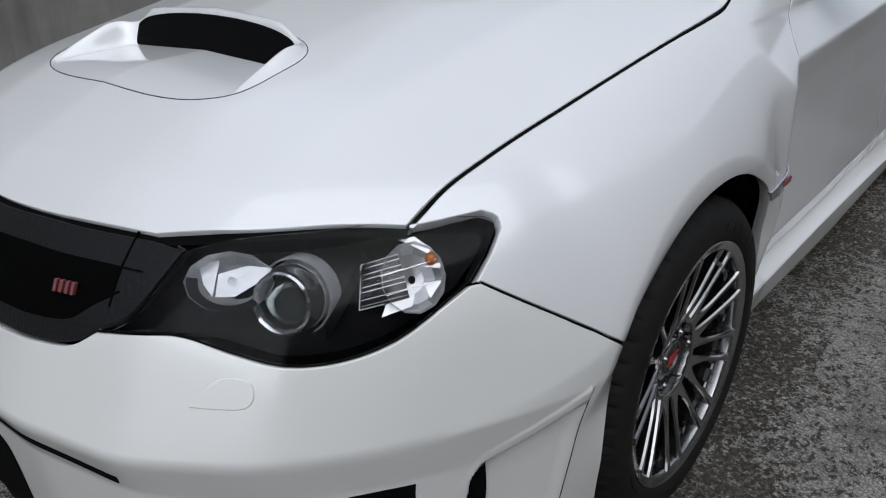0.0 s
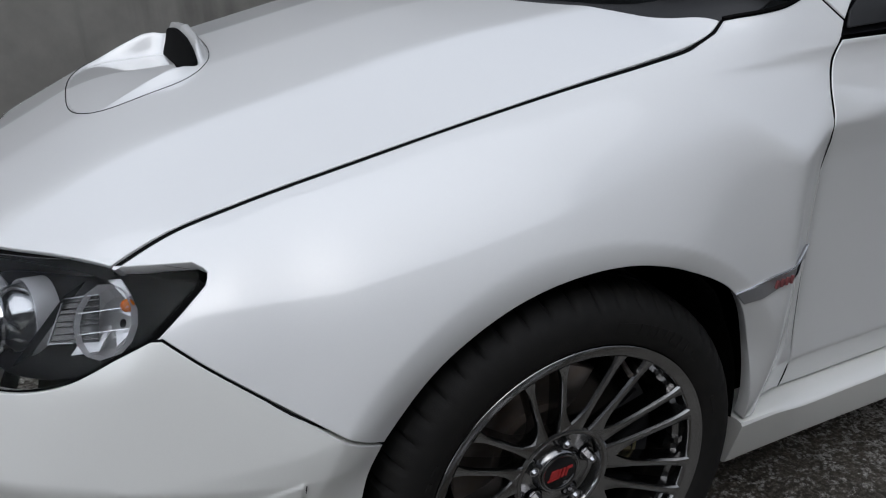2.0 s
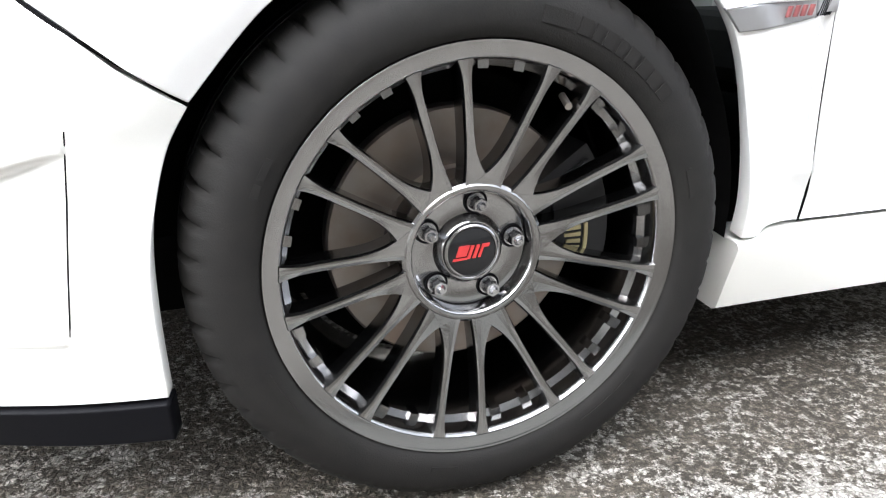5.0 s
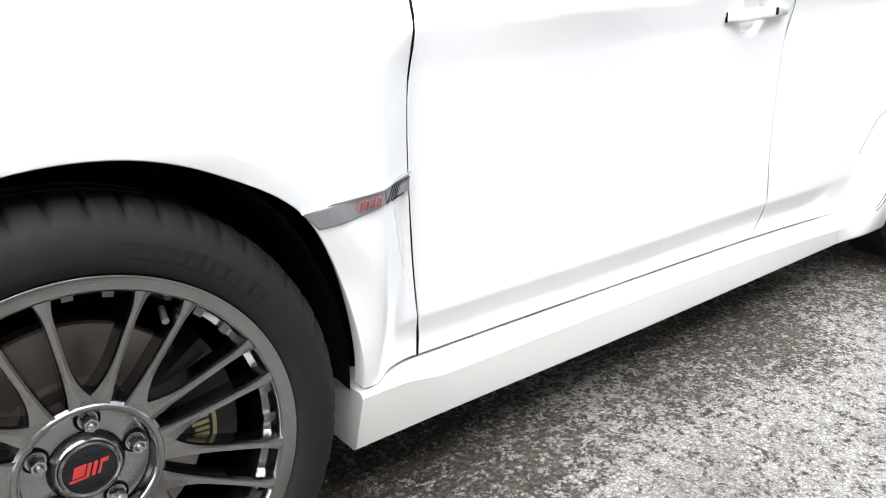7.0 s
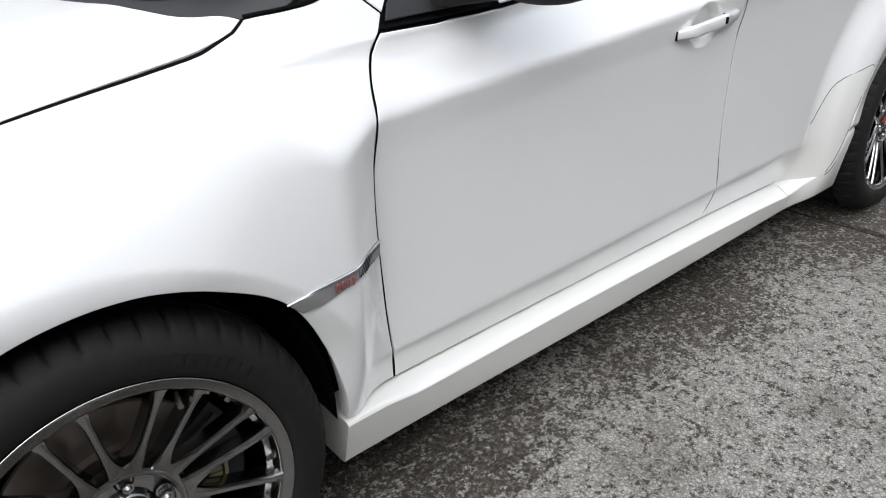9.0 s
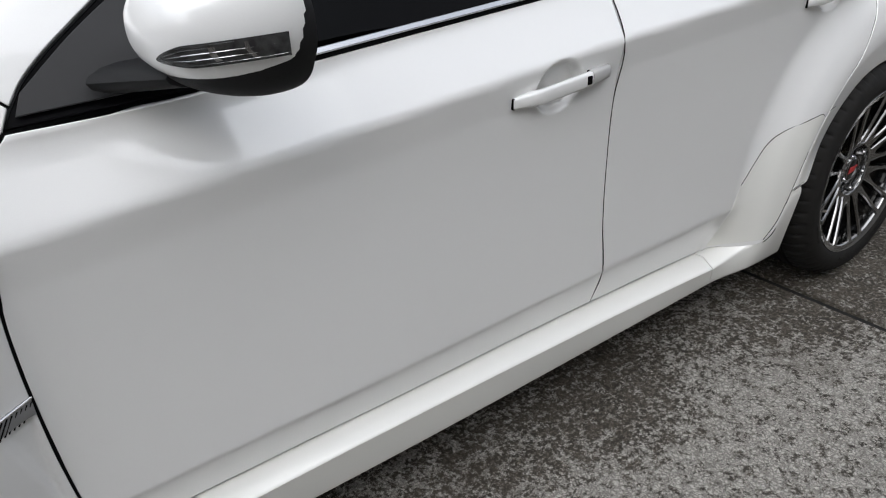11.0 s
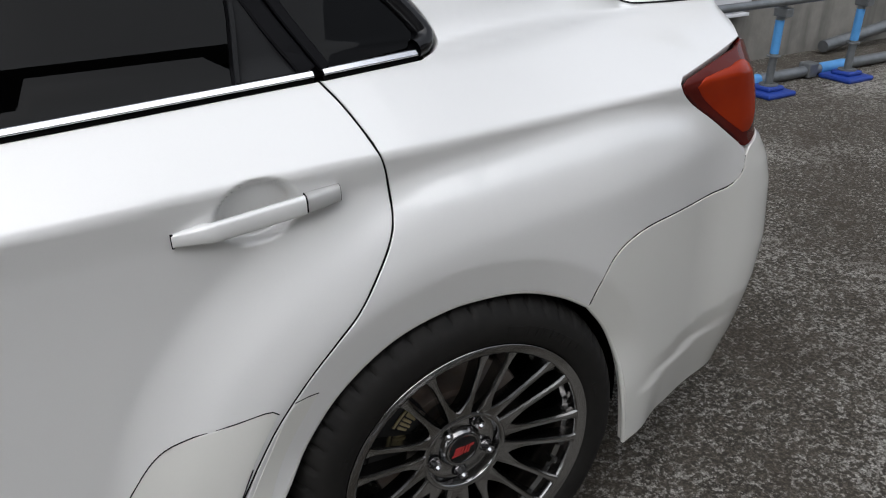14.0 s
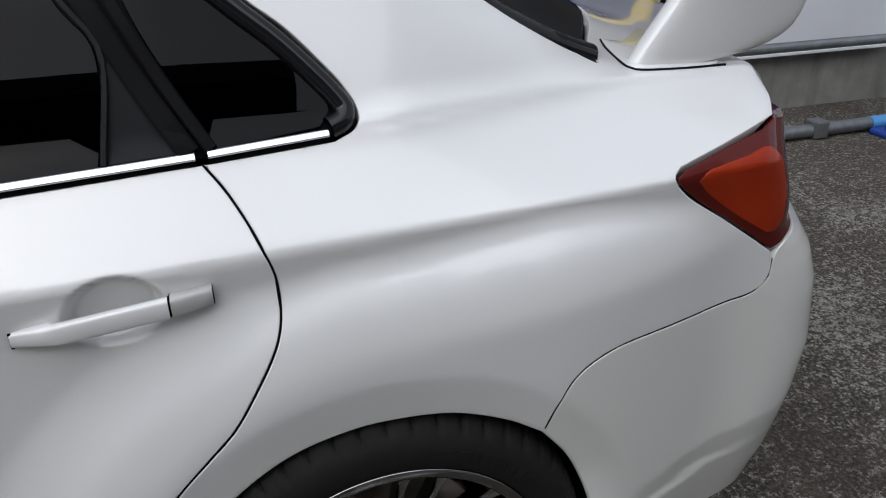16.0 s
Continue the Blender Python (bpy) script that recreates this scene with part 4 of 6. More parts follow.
def build_wheel(name, spin, lugs, caliper):
    w = new(name)
    w.parent = car
    w.empty_display_size = 0.1
    tagged(w, "gunmetal alloy wheel with paired slim spokes and a low tyre")
    tyre = smooth(part("tyre", tyre_mesh(), RUBBER, w, "black road tyre with sipes on its shoulder"))
    # raised marks on the sidewall: plain blocks in place of writing
    for r0, r1, a0, a1 in [(0.266, 0.283, *a) for a in ((40, 43), (44, 47), (48, 51), (52, 55), (56, 58), (59, 62), (63, 65), (66, 69), (71, 78))] + [(0.262, 0.269, *a) for a in ((148, 153), (154, 157), (200, 214), (255, 262), (300, 320), (12, 20))]:
        bm = bmesh.new()
        ring_arc(bm, r0, r1, a0, a1, -0.0055, -0.0080)
        part("sidewall_mark", bm, RUBBER, tyre)
    rim = lathe([(0.2415, 0.020), (0.2468, 0.004), (0.2464, 0.0006), (0.2445, -0.0012), (0.2420, -0.0004), (0.2405, 0.0012), (0.2290, 0.0026), (0.2255, 0.0052), (0.2235, 0.012), (0.2225, 0.030), (0.2150, 0.036), (0.2135, 0.050), (0.2120, 0.120), (0.2100, 0.200), (0.2180, 0.215), (0.2370, 0.218)], 128)
    rim = smooth(part("rim", rim, RIM, w))
    # small ribs between the spokes, on the inner step of the rim
    for k in range(9):
        a = spin + 40 * k
        for c in (-14.5, 14.5):
            bm = bmesh.new()
            ring_arc(bm, 0.2125, 0.2235, a + c - 1.6, a + c + 1.6, 0.028, 0.05, 2)
            part("rim_rib", bm, RIM, rim)
    hub = lathe([(0.0715, 0.062), (0.0735, 0.042), (0.0755, 0.0365), (0.0785, 0.0345), (0.0825, 0.0340), (0.0865, 0.037), (0.0875, 0.044), (0.086, 0.064), (0.0715, 0.066)], 90)
    hub = smooth(part("hub", hub, RIM, w))
    smooth(part("hub_bowl", lathe([(0.0, 0.054), (0.034, 0.054), (0.0345, 0.0455), (0.0365, 0.0450), (0.039, 0.0475), (0.044, 0.0575), (0.066, 0.0590), (0.0715, 0.0560), (0.0725, 0.064), (0.0, 0.066)], 90), RIM, hub, "recessed gunmetal hub face"))
    first = {}
    for k in range(9):
        for s in (-1, 1):
            if s not in first:
                first[s] = smooth(part("spoke", spoke_mesh(s), RIM, w), False)
                o = first[s]
            else:
                o = new("spoke", first[s].data)
                o.parent = w
            o.rotation_euler = (0, -radians(spin + 40 * k - 90), 0)
    cap = smooth(part("centre_cap", lathe([(0.0, 0.0435), (0.0285, 0.0435), (0.0295, 0.0442), (0.030, 0.050)], 48), GLOSS, w, "black centre cap with a red emblem"))
    smooth(part("cap_ring", lathe([(0.0296, 0.046), (0.0300, 0.0430), (0.0318, 0.0422), (0.0338, 0.0436), (0.0345, 0.052)], 48), RIM, cap, "gunmetal ring round the cap"))
    bm = bmesh.new()
    for x0, x1, z0, z1 in ((-0.019, -0.006, -0.004, 0.009), (-0.004, 0.000, -0.008, 0.008), (0.003, 0.007, -0.008, 0.008), (0.010, 0.013, -0.008, 0.008), (-0.021, -0.004, -0.0085, -0.006), (0.013, 0.019, 0.004, 0.008)):
        box(bm, x0, x1, 0.0415, 0.0435, z0, z1, 0, Matrix(((1, 0, 0.35, 0), (0, 1, 0, 0), (0.05, 0, 1, 0), (0, 0, 0, 1))))
    part("emblem", bm, RED, cap, "red emblem")
    for k in range(5):
        a = radians(lugs + 72 * k)
        bm = bmesh.new()
        rod(bm, (0.057 * math.cos(a), 0.062, 0.057 * math.sin(a)), (0.057 * math.cos(a), 0.0555, 0.057 * math.sin(a)), 0.0115, 20)
        rod(bm, (0.057 * math.cos(a), 0.058, 0.057 * math.sin(a)), (0.057 * math.cos(a), 0.038, 0.057 * math.sin(a)), 0.0098, 6, 0.0088)
        rod(bm, (0.057 * math.cos(a), 0.039, 0.057 * math.sin(a)), (0.057 * math.cos(a), 0.033, 0.057 * math.sin(a)), 0.0065, 12, 0.003)
        part("lug_nut", bm, NUT, w, "bright steel lug nut")
        # black cup, slightly proud, paints the shade of the nut's pocket
        cup = lathe([(0.0, 0.0572), (0.0130, 0.0572), (0.0142, 0.0560), (0.0150, 0.0575), (0.0150, 0.062)], 24)
        bmesh.ops.translate(cup, vec=(0.057 * math.cos(a), 0, 0.057 * math.sin(a)), verts=cup.verts)
        smooth(part("lug_pocket", cup, FRAME, hub, "black cup for the shade round a lug nut"))
    a = radians(caliper + 50)
    bm = bmesh.new()
    rod(bm, (0.205 * math.cos(a), 0.034, 0.205 * math.sin(a)), (0.196 * math.cos(a), 0.008, 0.196 * math.sin(a)), 0.0042, 10)
    part("valve", bm, DISC, w, "brass tyre valve")
    smooth(part("brake_disc", lathe([(0.05, 0.085), (0.092, 0.085), (0.093, 0.100), (0.160, 0.100), (0.163, 0.103), (0.163, 0.126), (0.05, 0.126)], 72), DISC, w, "rusty grey iron brake disc"))
    bm = bmesh.new()
    ring_arc(bm, 0.105, 0.192, caliper - 26, caliper + 26, 0.068, 0.16, 10)
    ring_arc(bm, 0.118, 0.182, caliper - 21, caliper - 4, 0.061, 0.07, 6)
    ring_arc(bm, 0.118, 0.182, caliper + 4, caliper + 21, 0.061, 0.07, 6)
    bmesh.ops.recalc_face_normals(bm, faces=bm.faces)
    cal = part("brake_caliper", bm, BLACK, w, "black four-piston brake caliper")
    bm = bmesh.new()
    for k, (a0, a1) in enumerate(((-11, -8), (-6.5, -4.5), (-3, -1), (0.5, 2.5))):
        ring_arc(bm, 0.128 + 0.003 * (k % 2), 0.150, caliper + a0 - 8, caliper + a1 - 8, 0.0585, 0.0615, 3)
    ring_arc(bm, 0.155, 0.160, caliper - 20, caliper - 5, 0.0585, 0.0615, 3)
    part("caliper_mark", bm, GOLD, cal, "gold lettering reduced to bars")
    # added black disc closes the rim, standing in for the shade behind it
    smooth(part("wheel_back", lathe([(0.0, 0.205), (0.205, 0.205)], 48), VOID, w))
    return w


wheel_f = build_wheel("front_wheel", 103, 9, 10)
wheel_f.location = (0, -0.885, 0.3265)
wheel_r = build_wheel("rear_wheel", 118, -20, 150)
wheel_r.location = (2.625, -0.889, 0.3300)


def far_wheel(w, x):
    m = copy_thing(w, Matrix.Translation((x, 0.887, 0.3265)) @ Matrix.Rotation(math.pi, 4, "Z"))
    return m


far_wheel(wheel_f, 0.0)
far_wheel(wheel_r, 2.625)


# ---- wheel wells, floor pan and cabin inside ----
def well(x, r):
    n = 28
    rows = []
    for k in range(n + 1):
        a = math.pi * (-0.03 + 1.06 * k / n)
        c, s = x + r * math.cos(a), 0.335 + r * math.sin(a)
        rows.append([(c, -0.836 - 0.032 * float(step(s, 0.50, 0.62)), s), (c, -0.80, s + 0.004), (c, -0.60, s), (x, -0.58, 0.335)])
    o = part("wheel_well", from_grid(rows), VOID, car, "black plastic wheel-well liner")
    both(o)


well(-0.015, 0.376)
well(2.605, 0.376)
bm = bmesh.new()
box(bm, -0.80, 3.5, -0.56, 0.56, 0.17, 0.26, 0.02)
box(bm, 0.40, 2.22, -0.775, 0.775, 0.20, 0.30, 0.02)
part("floor_pan", bm, VOID, car)
bm = bmesh.new()
box(bm, 0.45, 0.95, -0.70, 0.70, 0.60, 0.93, 0.04)
part("dashboard", bm, BLACK, car, "black dashboard")
for sx, sy in ((1.15, -0.38), (1.15, 0.38), (2.0, -0.40), (2.0, 0.40)):
    bm = bmesh.new()
    box(bm, sx, sx + 0.48, sy - 0.25, sy + 0.25, 0.32, 0.52, 0.05)
    box(bm, sx + 0.42, sx + 0.56, sy - 0.24, sy + 0.24, 0.45, 1.06, 0.05, Matrix.Translation((sx + 0.42, 0, 0.45)) @ Matrix.Rotation(radians(14), 4, "Y") @ Matrix.Translation((-sx - 0.42, 0, -0.45)))
    box(bm, sx + 0.58, sx + 0.68, sy - 0.12, sy + 0.12, 1.08, 1.24, 0.035)
    part("seat", bm, BLACK, car, "black fabric car seat")


# ---- side skirt: a ledge under the doors ----
def skirt():
    rows = []
    for x in np.concatenate([np.linspace(0.368, 0.60, 16), np.linspace(0.66, 1.965, 22)]):
        x = float(x)
        f = float(step(x, 0.44, 0.545))
        zt = float(np.interp(x, (0.35, 0.44, 0.545, 0.92, 1.25, 1.568, 1.8, 1.99), (0.298, 0.298, 0.2950, 0.2930, 0.2870, 0.2790, 0.2700, 0.2600)))
        yo = 0.856 * (1 - f) + 0.846 * f
        lo = 0.826 + 0.012 * float(step(x, 0.4, 1.2))
        led = 0.004 + 0.016 * f
        ring = [(0.76, zt - 0.004), (0.846 * (1 - f) + 0.812 * f, zt - 0.001), (yo - 0.006 + 0.003 * (1 - f), zt - led + 0.001), (yo - 0.0018, zt - led - 0.001), (yo, zt - led - 0.004), (yo - 0.001, zt - led - 0.009), (lo + 0.004, 0.200), (lo + 0.001, 0.191), (lo - 0.006, 0.187), (0.75, 0.189)]
        rows.append([(x, -y, z) for y, z in ring])
    o = smooth(part("side_skirt", from_grid(rows, closed_v=True, caps=True), RESIN, car, "yellowed white side skirt under the doors"))
    both(o)
    # its tail sweeps out to the rear arch, its top edge rising with the door's lower edge
    edge = at_side(spline([(1.968, 0.2612), (2.05, 0.2660), (2.128, 0.2850), (2.166, 0.328), (2.196, 0.376), (2.212, 0.396), (2.235, 0.399), (2.258, 0.400)], 0.014))
    rows = []
    for k, (xt, yt, zt) in enumerate(edge):
        t = k / (len(edge) - 1)
        f = float(step(xt, 1.968, 2.19))
        xl = 1.968 + (2.244 - 1.968) * t
        yt = -yt
        first = [(0.76, zt - 0.004), (0.812, zt - 0.001), (0.840, zt - 0.019), (0.8442, zt - 0.021), (0.846, zt - 0.024), (0.845, zt - 0.029), (0.842, 0.200), (0.839, 0.191), (0.832, 0.187), (0.75, 0.189)]
        ye = max(yt, 0.846 + 0.034 * float(step(xt, 2.0, 2.2)))
        last = [(yt - 0.05, zt - 0.004), (yt - 0.003, zt - 0.002), (ye - 0.003, zt - 0.008), (ye - 0.001, zt - 0.012), (ye, zt - 0.020), (ye - 0.001, zt - 0.036), (0.864, 0.202), (0.860, 0.193), (0.852, 0.188), (0.75, 0.190)]
        slip = (0.0, 0.0, 0.03, 0.05, 0.10, 0.18, 1.0, 1.0, 1.0, 1.0)
        ring = [(xt + (xl - xt) * s, a + (c - a) * f, z0 + (z1 - z0) * f) for (a, z0), (c, z1), s in zip(first, last, slip)]
        rows.append([(x, -y, z) for x, y, z in ring])
    o = smooth(part("skirt_tail", from_grid(rows, closed_v=True, caps=True), RESIN, car, "yellowed white rear end of the side skirt"))
    both(o)


skirt()
for c in (ARCH_REAR, ARCH_TAIL):
    p = spline(at_side(c), 0.012)
    n = skin_normal(p)
    t = np.gradient(p, axis=0)
    s = np.cross(n, t / np.linalg.norm(t, axis=1, keepdims=True))
    rows = [[tuple(p[i] - n[i] * (0.0055 - 0.0052 * math.sin(a)) + s[i] * 0.0052 * math.cos(a)) for a in np.linspace(0, 2 * math.pi, 10, endpoint=False)] for i in range(len(p))]
    mirrored(smooth(part("arch_lip", from_grid(rows, closed_v=True, caps=True), FILM, car, "yellowed rolled lip of the wheel arch")))


# ---- black strips that paint the shade in each gap between panels ----
def gap_shade(pts, width=0.0054, deep=0.0016):
    p = spline(pts, 0.02)
    n = skin_normal(p)
    t = np.gradient(p, axis=0)
    s = np.cross(n, t)
    s /= np.maximum(np.linalg.norm(s, axis=1, keepdims=True), 1e-9)
    o = part("panel_seal", from_grid([[tuple(p[i] - n[i] * deep + s[i] * w) for w in (-width / 2, width / 2)] for i in range(len(p))]), VOID, car)
    mirrored(o)


for c in (hood_l, at_side(DOOR_FRONT)):
    gap_shade(c)
for c in (at_side(DOOR_MID), at_side(DOOR_REAR), at_side(DOOR_LOW), at_side(NOSE_SEAM), at_side(TAIL_SEAM), pillar_seam):
    gap_shade(c, 0.0036, 0.0020)
for c in (bottom_front, bottom_rear):
    gap_shade(c, 0.0024, 0.004)
gap_shade(lamp_l, 0.02, 0.01)
gap_shade(front_l, 0.02, 0.01)
gap_shade(LAMP_LOW, 0.0035, 0.003)
gap_shade(LAMP_END, 0.010)


def hairline(name, pts, r, mat, parent, lift=0.0, n_round=6):
    """A thin round bead along points laid on the skin."""
    p = spline(pts, 0.012)
    n = skin_normal(p)
    t = np.gradient(p, axis=0)
    s = np.cross(n, t)
    s /= np.maximum(np.linalg.norm(s, axis=1, keepdims=True), 1e-9)
    rows = [[tuple(p[i] + n[i] * (lift + r * math.sin(a)) + s[i] * r * math.cos(a)) for a in np.linspace(0, 2 * math.pi, n_round, endpoint=False)] for i in range(len(p))]
    return part(name, from_grid(rows, closed_v=True), mat, parent)


# ---- hood scoop ----
ring = at_top([(-0.463 - 0.131 * np.sign(math.cos(a)) * abs(math.cos(a)) ** (2 / 3.4), 0.330 * abs(math.sin(a)) ** (2 / 3.4)) for a in np.linspace(0, math.pi, 61)])
scoop = hairline("scoop_seam", np.vstack([ring, flip(ring)[1:]]), 0.0009, VOID, car)
# black plate before the closed step paints the shade of the mouth
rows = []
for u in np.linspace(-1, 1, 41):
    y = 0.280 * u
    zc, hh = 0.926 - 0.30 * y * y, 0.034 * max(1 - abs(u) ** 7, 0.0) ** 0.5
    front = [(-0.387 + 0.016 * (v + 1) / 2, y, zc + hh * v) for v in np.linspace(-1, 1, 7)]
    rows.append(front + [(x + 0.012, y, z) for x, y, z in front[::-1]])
part("scoop_mouth", from_grid(rows, closed_v=True), VOID, car, "black plate standing in for the shade in the scoop's mouth")

# ---- lamps inside the headlamp ----
def turned(bm, at, way):
    """Moves a bmesh turned round y, open towards -y, to a place, facing a way."""
    q = Vector(way).to_track_quat("-Y", "Z").to_matrix().to_4x4()
    bmesh.ops.transform(bm, matrix=Matrix.Translation(at) @ q, verts=bm.verts)
    return bm


P0, WAY = (-0.692, -0.606, 0.683), (-0.88, -0.38, 0.24)
smooth(part("projector_shroud", turned(lathe([(0.0335, -0.018), (0.0350, -0.024), (0.0385, -0.027), (0.0410, -0.024), (0.0400, -0.012), (0.0440, -0.006), (0.0470, 0.012), (0.0500, 0.040)], 40), P0, WAY), MIRRORED, lamp, "chrome projector ring"))
smooth(part("shroud_collar", turned(lathe([(0.0500, 0.012), (0.0520, 0.010), (0.0528, 0.014), (0.0535, 0.040)], 40), P0, WAY), SHROUD, lamp, "outer collar of the projector"))
smooth(part("projector_lens", turned(lathe([(0.0, -0.026), (0.012, -0.0245), (0.024, -0.019), (0.031, -0.011), (0.0335, -0.003)], 40), P0, WAY), CLEAR, lamp))
smooth(part("projector_bowl", turned(lathe([(0.0335, -0.004), (0.030, 0.010), (0.018, 0.022), (0.0, 0.027)], 40), P0, WAY), MIRRORED, lamp))
# main beam: a deep bowl with a cut-off shelf, facing ahead
BEAM, AHEAD = (-0.728, -0.540, 0.700), (-0.66, -0.50, 0.56)
bowl = lathe([(0.056, -0.022), (0.052, -0.004), (0.038, 0.012), (0.020, 0.022), (0.006, 0.024)], 12)
bmesh.ops.scale(bowl, vec=(1.05, 1, 0.70), verts=bowl.verts)
part("beam_reflector", turned(bowl, BEAM, AHEAD), SHROUD, lamp, "chrome main beam reflector")
hood_rows = [[(0.057 * math.cos(a) * k, -0.020 + 0.012 * (1 - k), 0.040 * math.sin(a) * k) for k in (1.0, 0.86, 0.74)] for a in np.linspace(math.pi * 0.95, math.pi * 1.75, 14)]
part("beam_shelf", turned(from_grid(hood_rows), BEAM, AHEAD), SASH, lamp, "grey shelf in the main beam bowl")
bm = bmesh.new()
rod(bm, (0, 0.02, 0.002), (0, -0.012, 0.002), 0.0065, 12, 0.005)
smooth(part("beam_bulb", turned(bm, BEAM, AHEAD), CLEAR, lamp, "clear bulb"))
def facets(name, shapes, out, label):
    """Bright facets of a reflector, each a thin tilted plate."""
    for corners, tilt in shapes:
        p = [Vector(c) for c in corners]
        way, mid = Vector(out).normalized(), sum(p, Vector()) / len(p)
        lean = way.lerp(Vector(tilt).normalized(), 0.6)
        p = [c + way * (0.006 - (c - mid).dot(lean) * 0.5) for c in p]
        part(name, from_grid([p, [c - way * 0.002 for c in p]], closed_v=True, caps=True), SHROUD, lamp, label)


facets("beam_facet", [([(-0.745, -0.493, 0.721), (-0.727, -0.514, 0.724), (-0.751, -0.527, 0.685), (-0.752, -0.510, 0.698)], (-0.4, -0.2, 0.9)), ([(-0.735, -0.520, 0.710), (-0.707, -0.547, 0.719), (-0.688, -0.574, 0.716), (-0.702, -0.571, 0.704), (-0.734, -0.549, 0.685), (-0.749, -0.529, 0.685)], (-0.5, -0.3, 0.8))], AHEAD, "bright facet of the main beam reflector")
# turn signal: a ribbed plate beside a round bowl with its bulb
SIG, OUT = (-0.574, -0.712, 0.697), (-0.56, -0.64, 0.53)
bowl = lathe([(0.042, -0.016), (0.039, 0.0), (0.030, 0.012), (0.016, 0.019), (0.005, 0.021)], 13)
bmesh.ops.scale(bowl, vec=(1.0, 1, 1.12), verts=bowl.verts)
part("signal_reflector", turned(bowl, SIG, OUT), SHROUD, lamp, "chrome turn signal reflector")
A, B, C, D = (Vector(v) for v in ((-0.622, -0.668, 0.722), (-0.580, -0.694, 0.729), (-0.592, -0.722, 0.680), (-0.650, -0.689, 0.676)))
face = (B - A).cross(D - A).normalized()
if face.x > 0:
    face = -face
plate = part("signal_plate", from_grid([[tuple(A.lerp(B, u).lerp(D.lerp(C, u), v) - face * (0.004 * math.sin(math.pi * u))) for v in np.linspace(0, 1, 7)] for u in np.linspace(0, 1, 9)]), SIGNAL, lamp, "ribbed grey signal plate")
for v in (0.10, 0.24, 0.35, 0.52, 0.63, 0.80, 0.93):
    bm = bmesh.new()
    rod(bm, A.lerp(D, v) + face * 0.001, B.lerp(C, v) + face * 0.001, 0.0006, 6)
    part("signal_rib", bm, MIRRORED, plate)
bm = bmesh.new()
for p, q in ((A, B), (A, D), (D, D.lerp(C, 0.5))):
    rod(bm, p + face * 0.002, q + face * 0.002, 0.0007, 6)
part("signal_frame", bm, PANEL, plate, "white edge of the plate")
facets("signal_facet", [([(-0.606, -0.698, 0.680), (-0.577, -0.718, 0.686), (-0.590, -0.724, 0.667), (-0.624, -0.701, 0.658)], (-0.4, -0.3, 0.85)), ([(-0.566, -0.683, 0.741), (-0.550, -0.695, 0.743), (-0.540, -0.717, 0.727), (-0.547, -0.714, 0.723)], (-0.5, -0.3, 0.8)), ([(-0.559, -0.716, 0.709), (-0.540, -0.730, 0.712), (-0.543, -0.732, 0.705)], (-0.3, -0.3, 0.9)), ([(-0.567, -0.723, 0.691), (-0.548, -0.739, 0.692), (-0.569, -0.736, 0.673)], (-0.4, -0.4, 0.8))], OUT, "bright facet of the signal reflector")
for v in (-0.012, 0.014):
    bm = bmesh.new()
    box(bm, -0.040, 0.036, -0.0140, -0.0125, v - 0.0004, v + 0.0004, 0, Matrix.Rotation(radians(-12), 4, "Y"))
    part("reflector_rib", turned(bm, SIG, OUT), MIRRORED, lamp)
bm = bmesh.new()
bmesh.ops.create_uvsphere(bm, u_segments=16, v_segments=10, radius=0.0085)
bmesh.ops.translate(bm, vec=(-0.551, -0.724, 0.720), verts=bm.verts)
smooth(part("signal_bulb", bm, AMBER, lamp, "amber signal bulb"))
# the fold of the inner bezel between beam and signal
bezel = spline([(-0.619, -0.679, 0.7317), (-0.6574, -0.684, 0.6952), (-0.6982, -0.679, 0.6514)], 0.006)
rows = [[tuple(p + np.array([0.0, 0.004, 0.0]) * k + np.array([0.012, 0.012, 0.0]) * k) for k in (0, 1, 2)] for p in bezel]
part("bezel_fold", from_grid(rows), SASH, lamp, "grey fold of the lamp bezel")
both(lamp)
# grille badge, as plain red bars
bm = bmesh.new()
for k in range(4):
    box(bm, -0.020 + 0.011 * k, -0.014 + 0.011 * k, -0.003, 0.003, -0.009, 0.009, 0.001, Matrix(((1, 0, 0.25, 0), (0, 1, 0, 0), (0, 0, 1, 0), (0, 0, 0, 1))))
part("grille_badge", turned(bm, (-0.862, -0.345, 0.690), (-1, -0.3, 0.35)), DULLRED, car, "dull red badge on the grille")
# washer cover; black sheets on the bumper stand in for its openings' shade
W = [(-0.830, -0.560, 0.5805), (-0.810, -0.579, 0.606), (-0.800, -0.590, 0.616), (-0.783, -0.615, 0.6175), (-0.7765, -0.627, 0.609), (-0.780, -0.628, 0.590), (-0.788, -0.621, 0.5815), (-0.812, -0.588, 0.5795), (-0.830, -0.560, 0.5805)]
mirrored(panel("washer_cover", [W], FRONT, RESIN, car, gap=0.0006, space=0.008, sink=-0.0016, depth=0.002, lip=0.0012))
mirrored(hairline("washer_gap", W, 0.0006, SATIN, car))
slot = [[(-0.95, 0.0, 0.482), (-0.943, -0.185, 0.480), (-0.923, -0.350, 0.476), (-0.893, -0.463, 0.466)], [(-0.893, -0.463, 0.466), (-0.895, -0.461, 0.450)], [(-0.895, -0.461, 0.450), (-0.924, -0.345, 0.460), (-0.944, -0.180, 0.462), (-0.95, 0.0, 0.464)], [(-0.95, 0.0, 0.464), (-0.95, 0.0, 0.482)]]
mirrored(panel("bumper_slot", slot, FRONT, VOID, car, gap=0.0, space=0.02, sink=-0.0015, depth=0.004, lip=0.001))
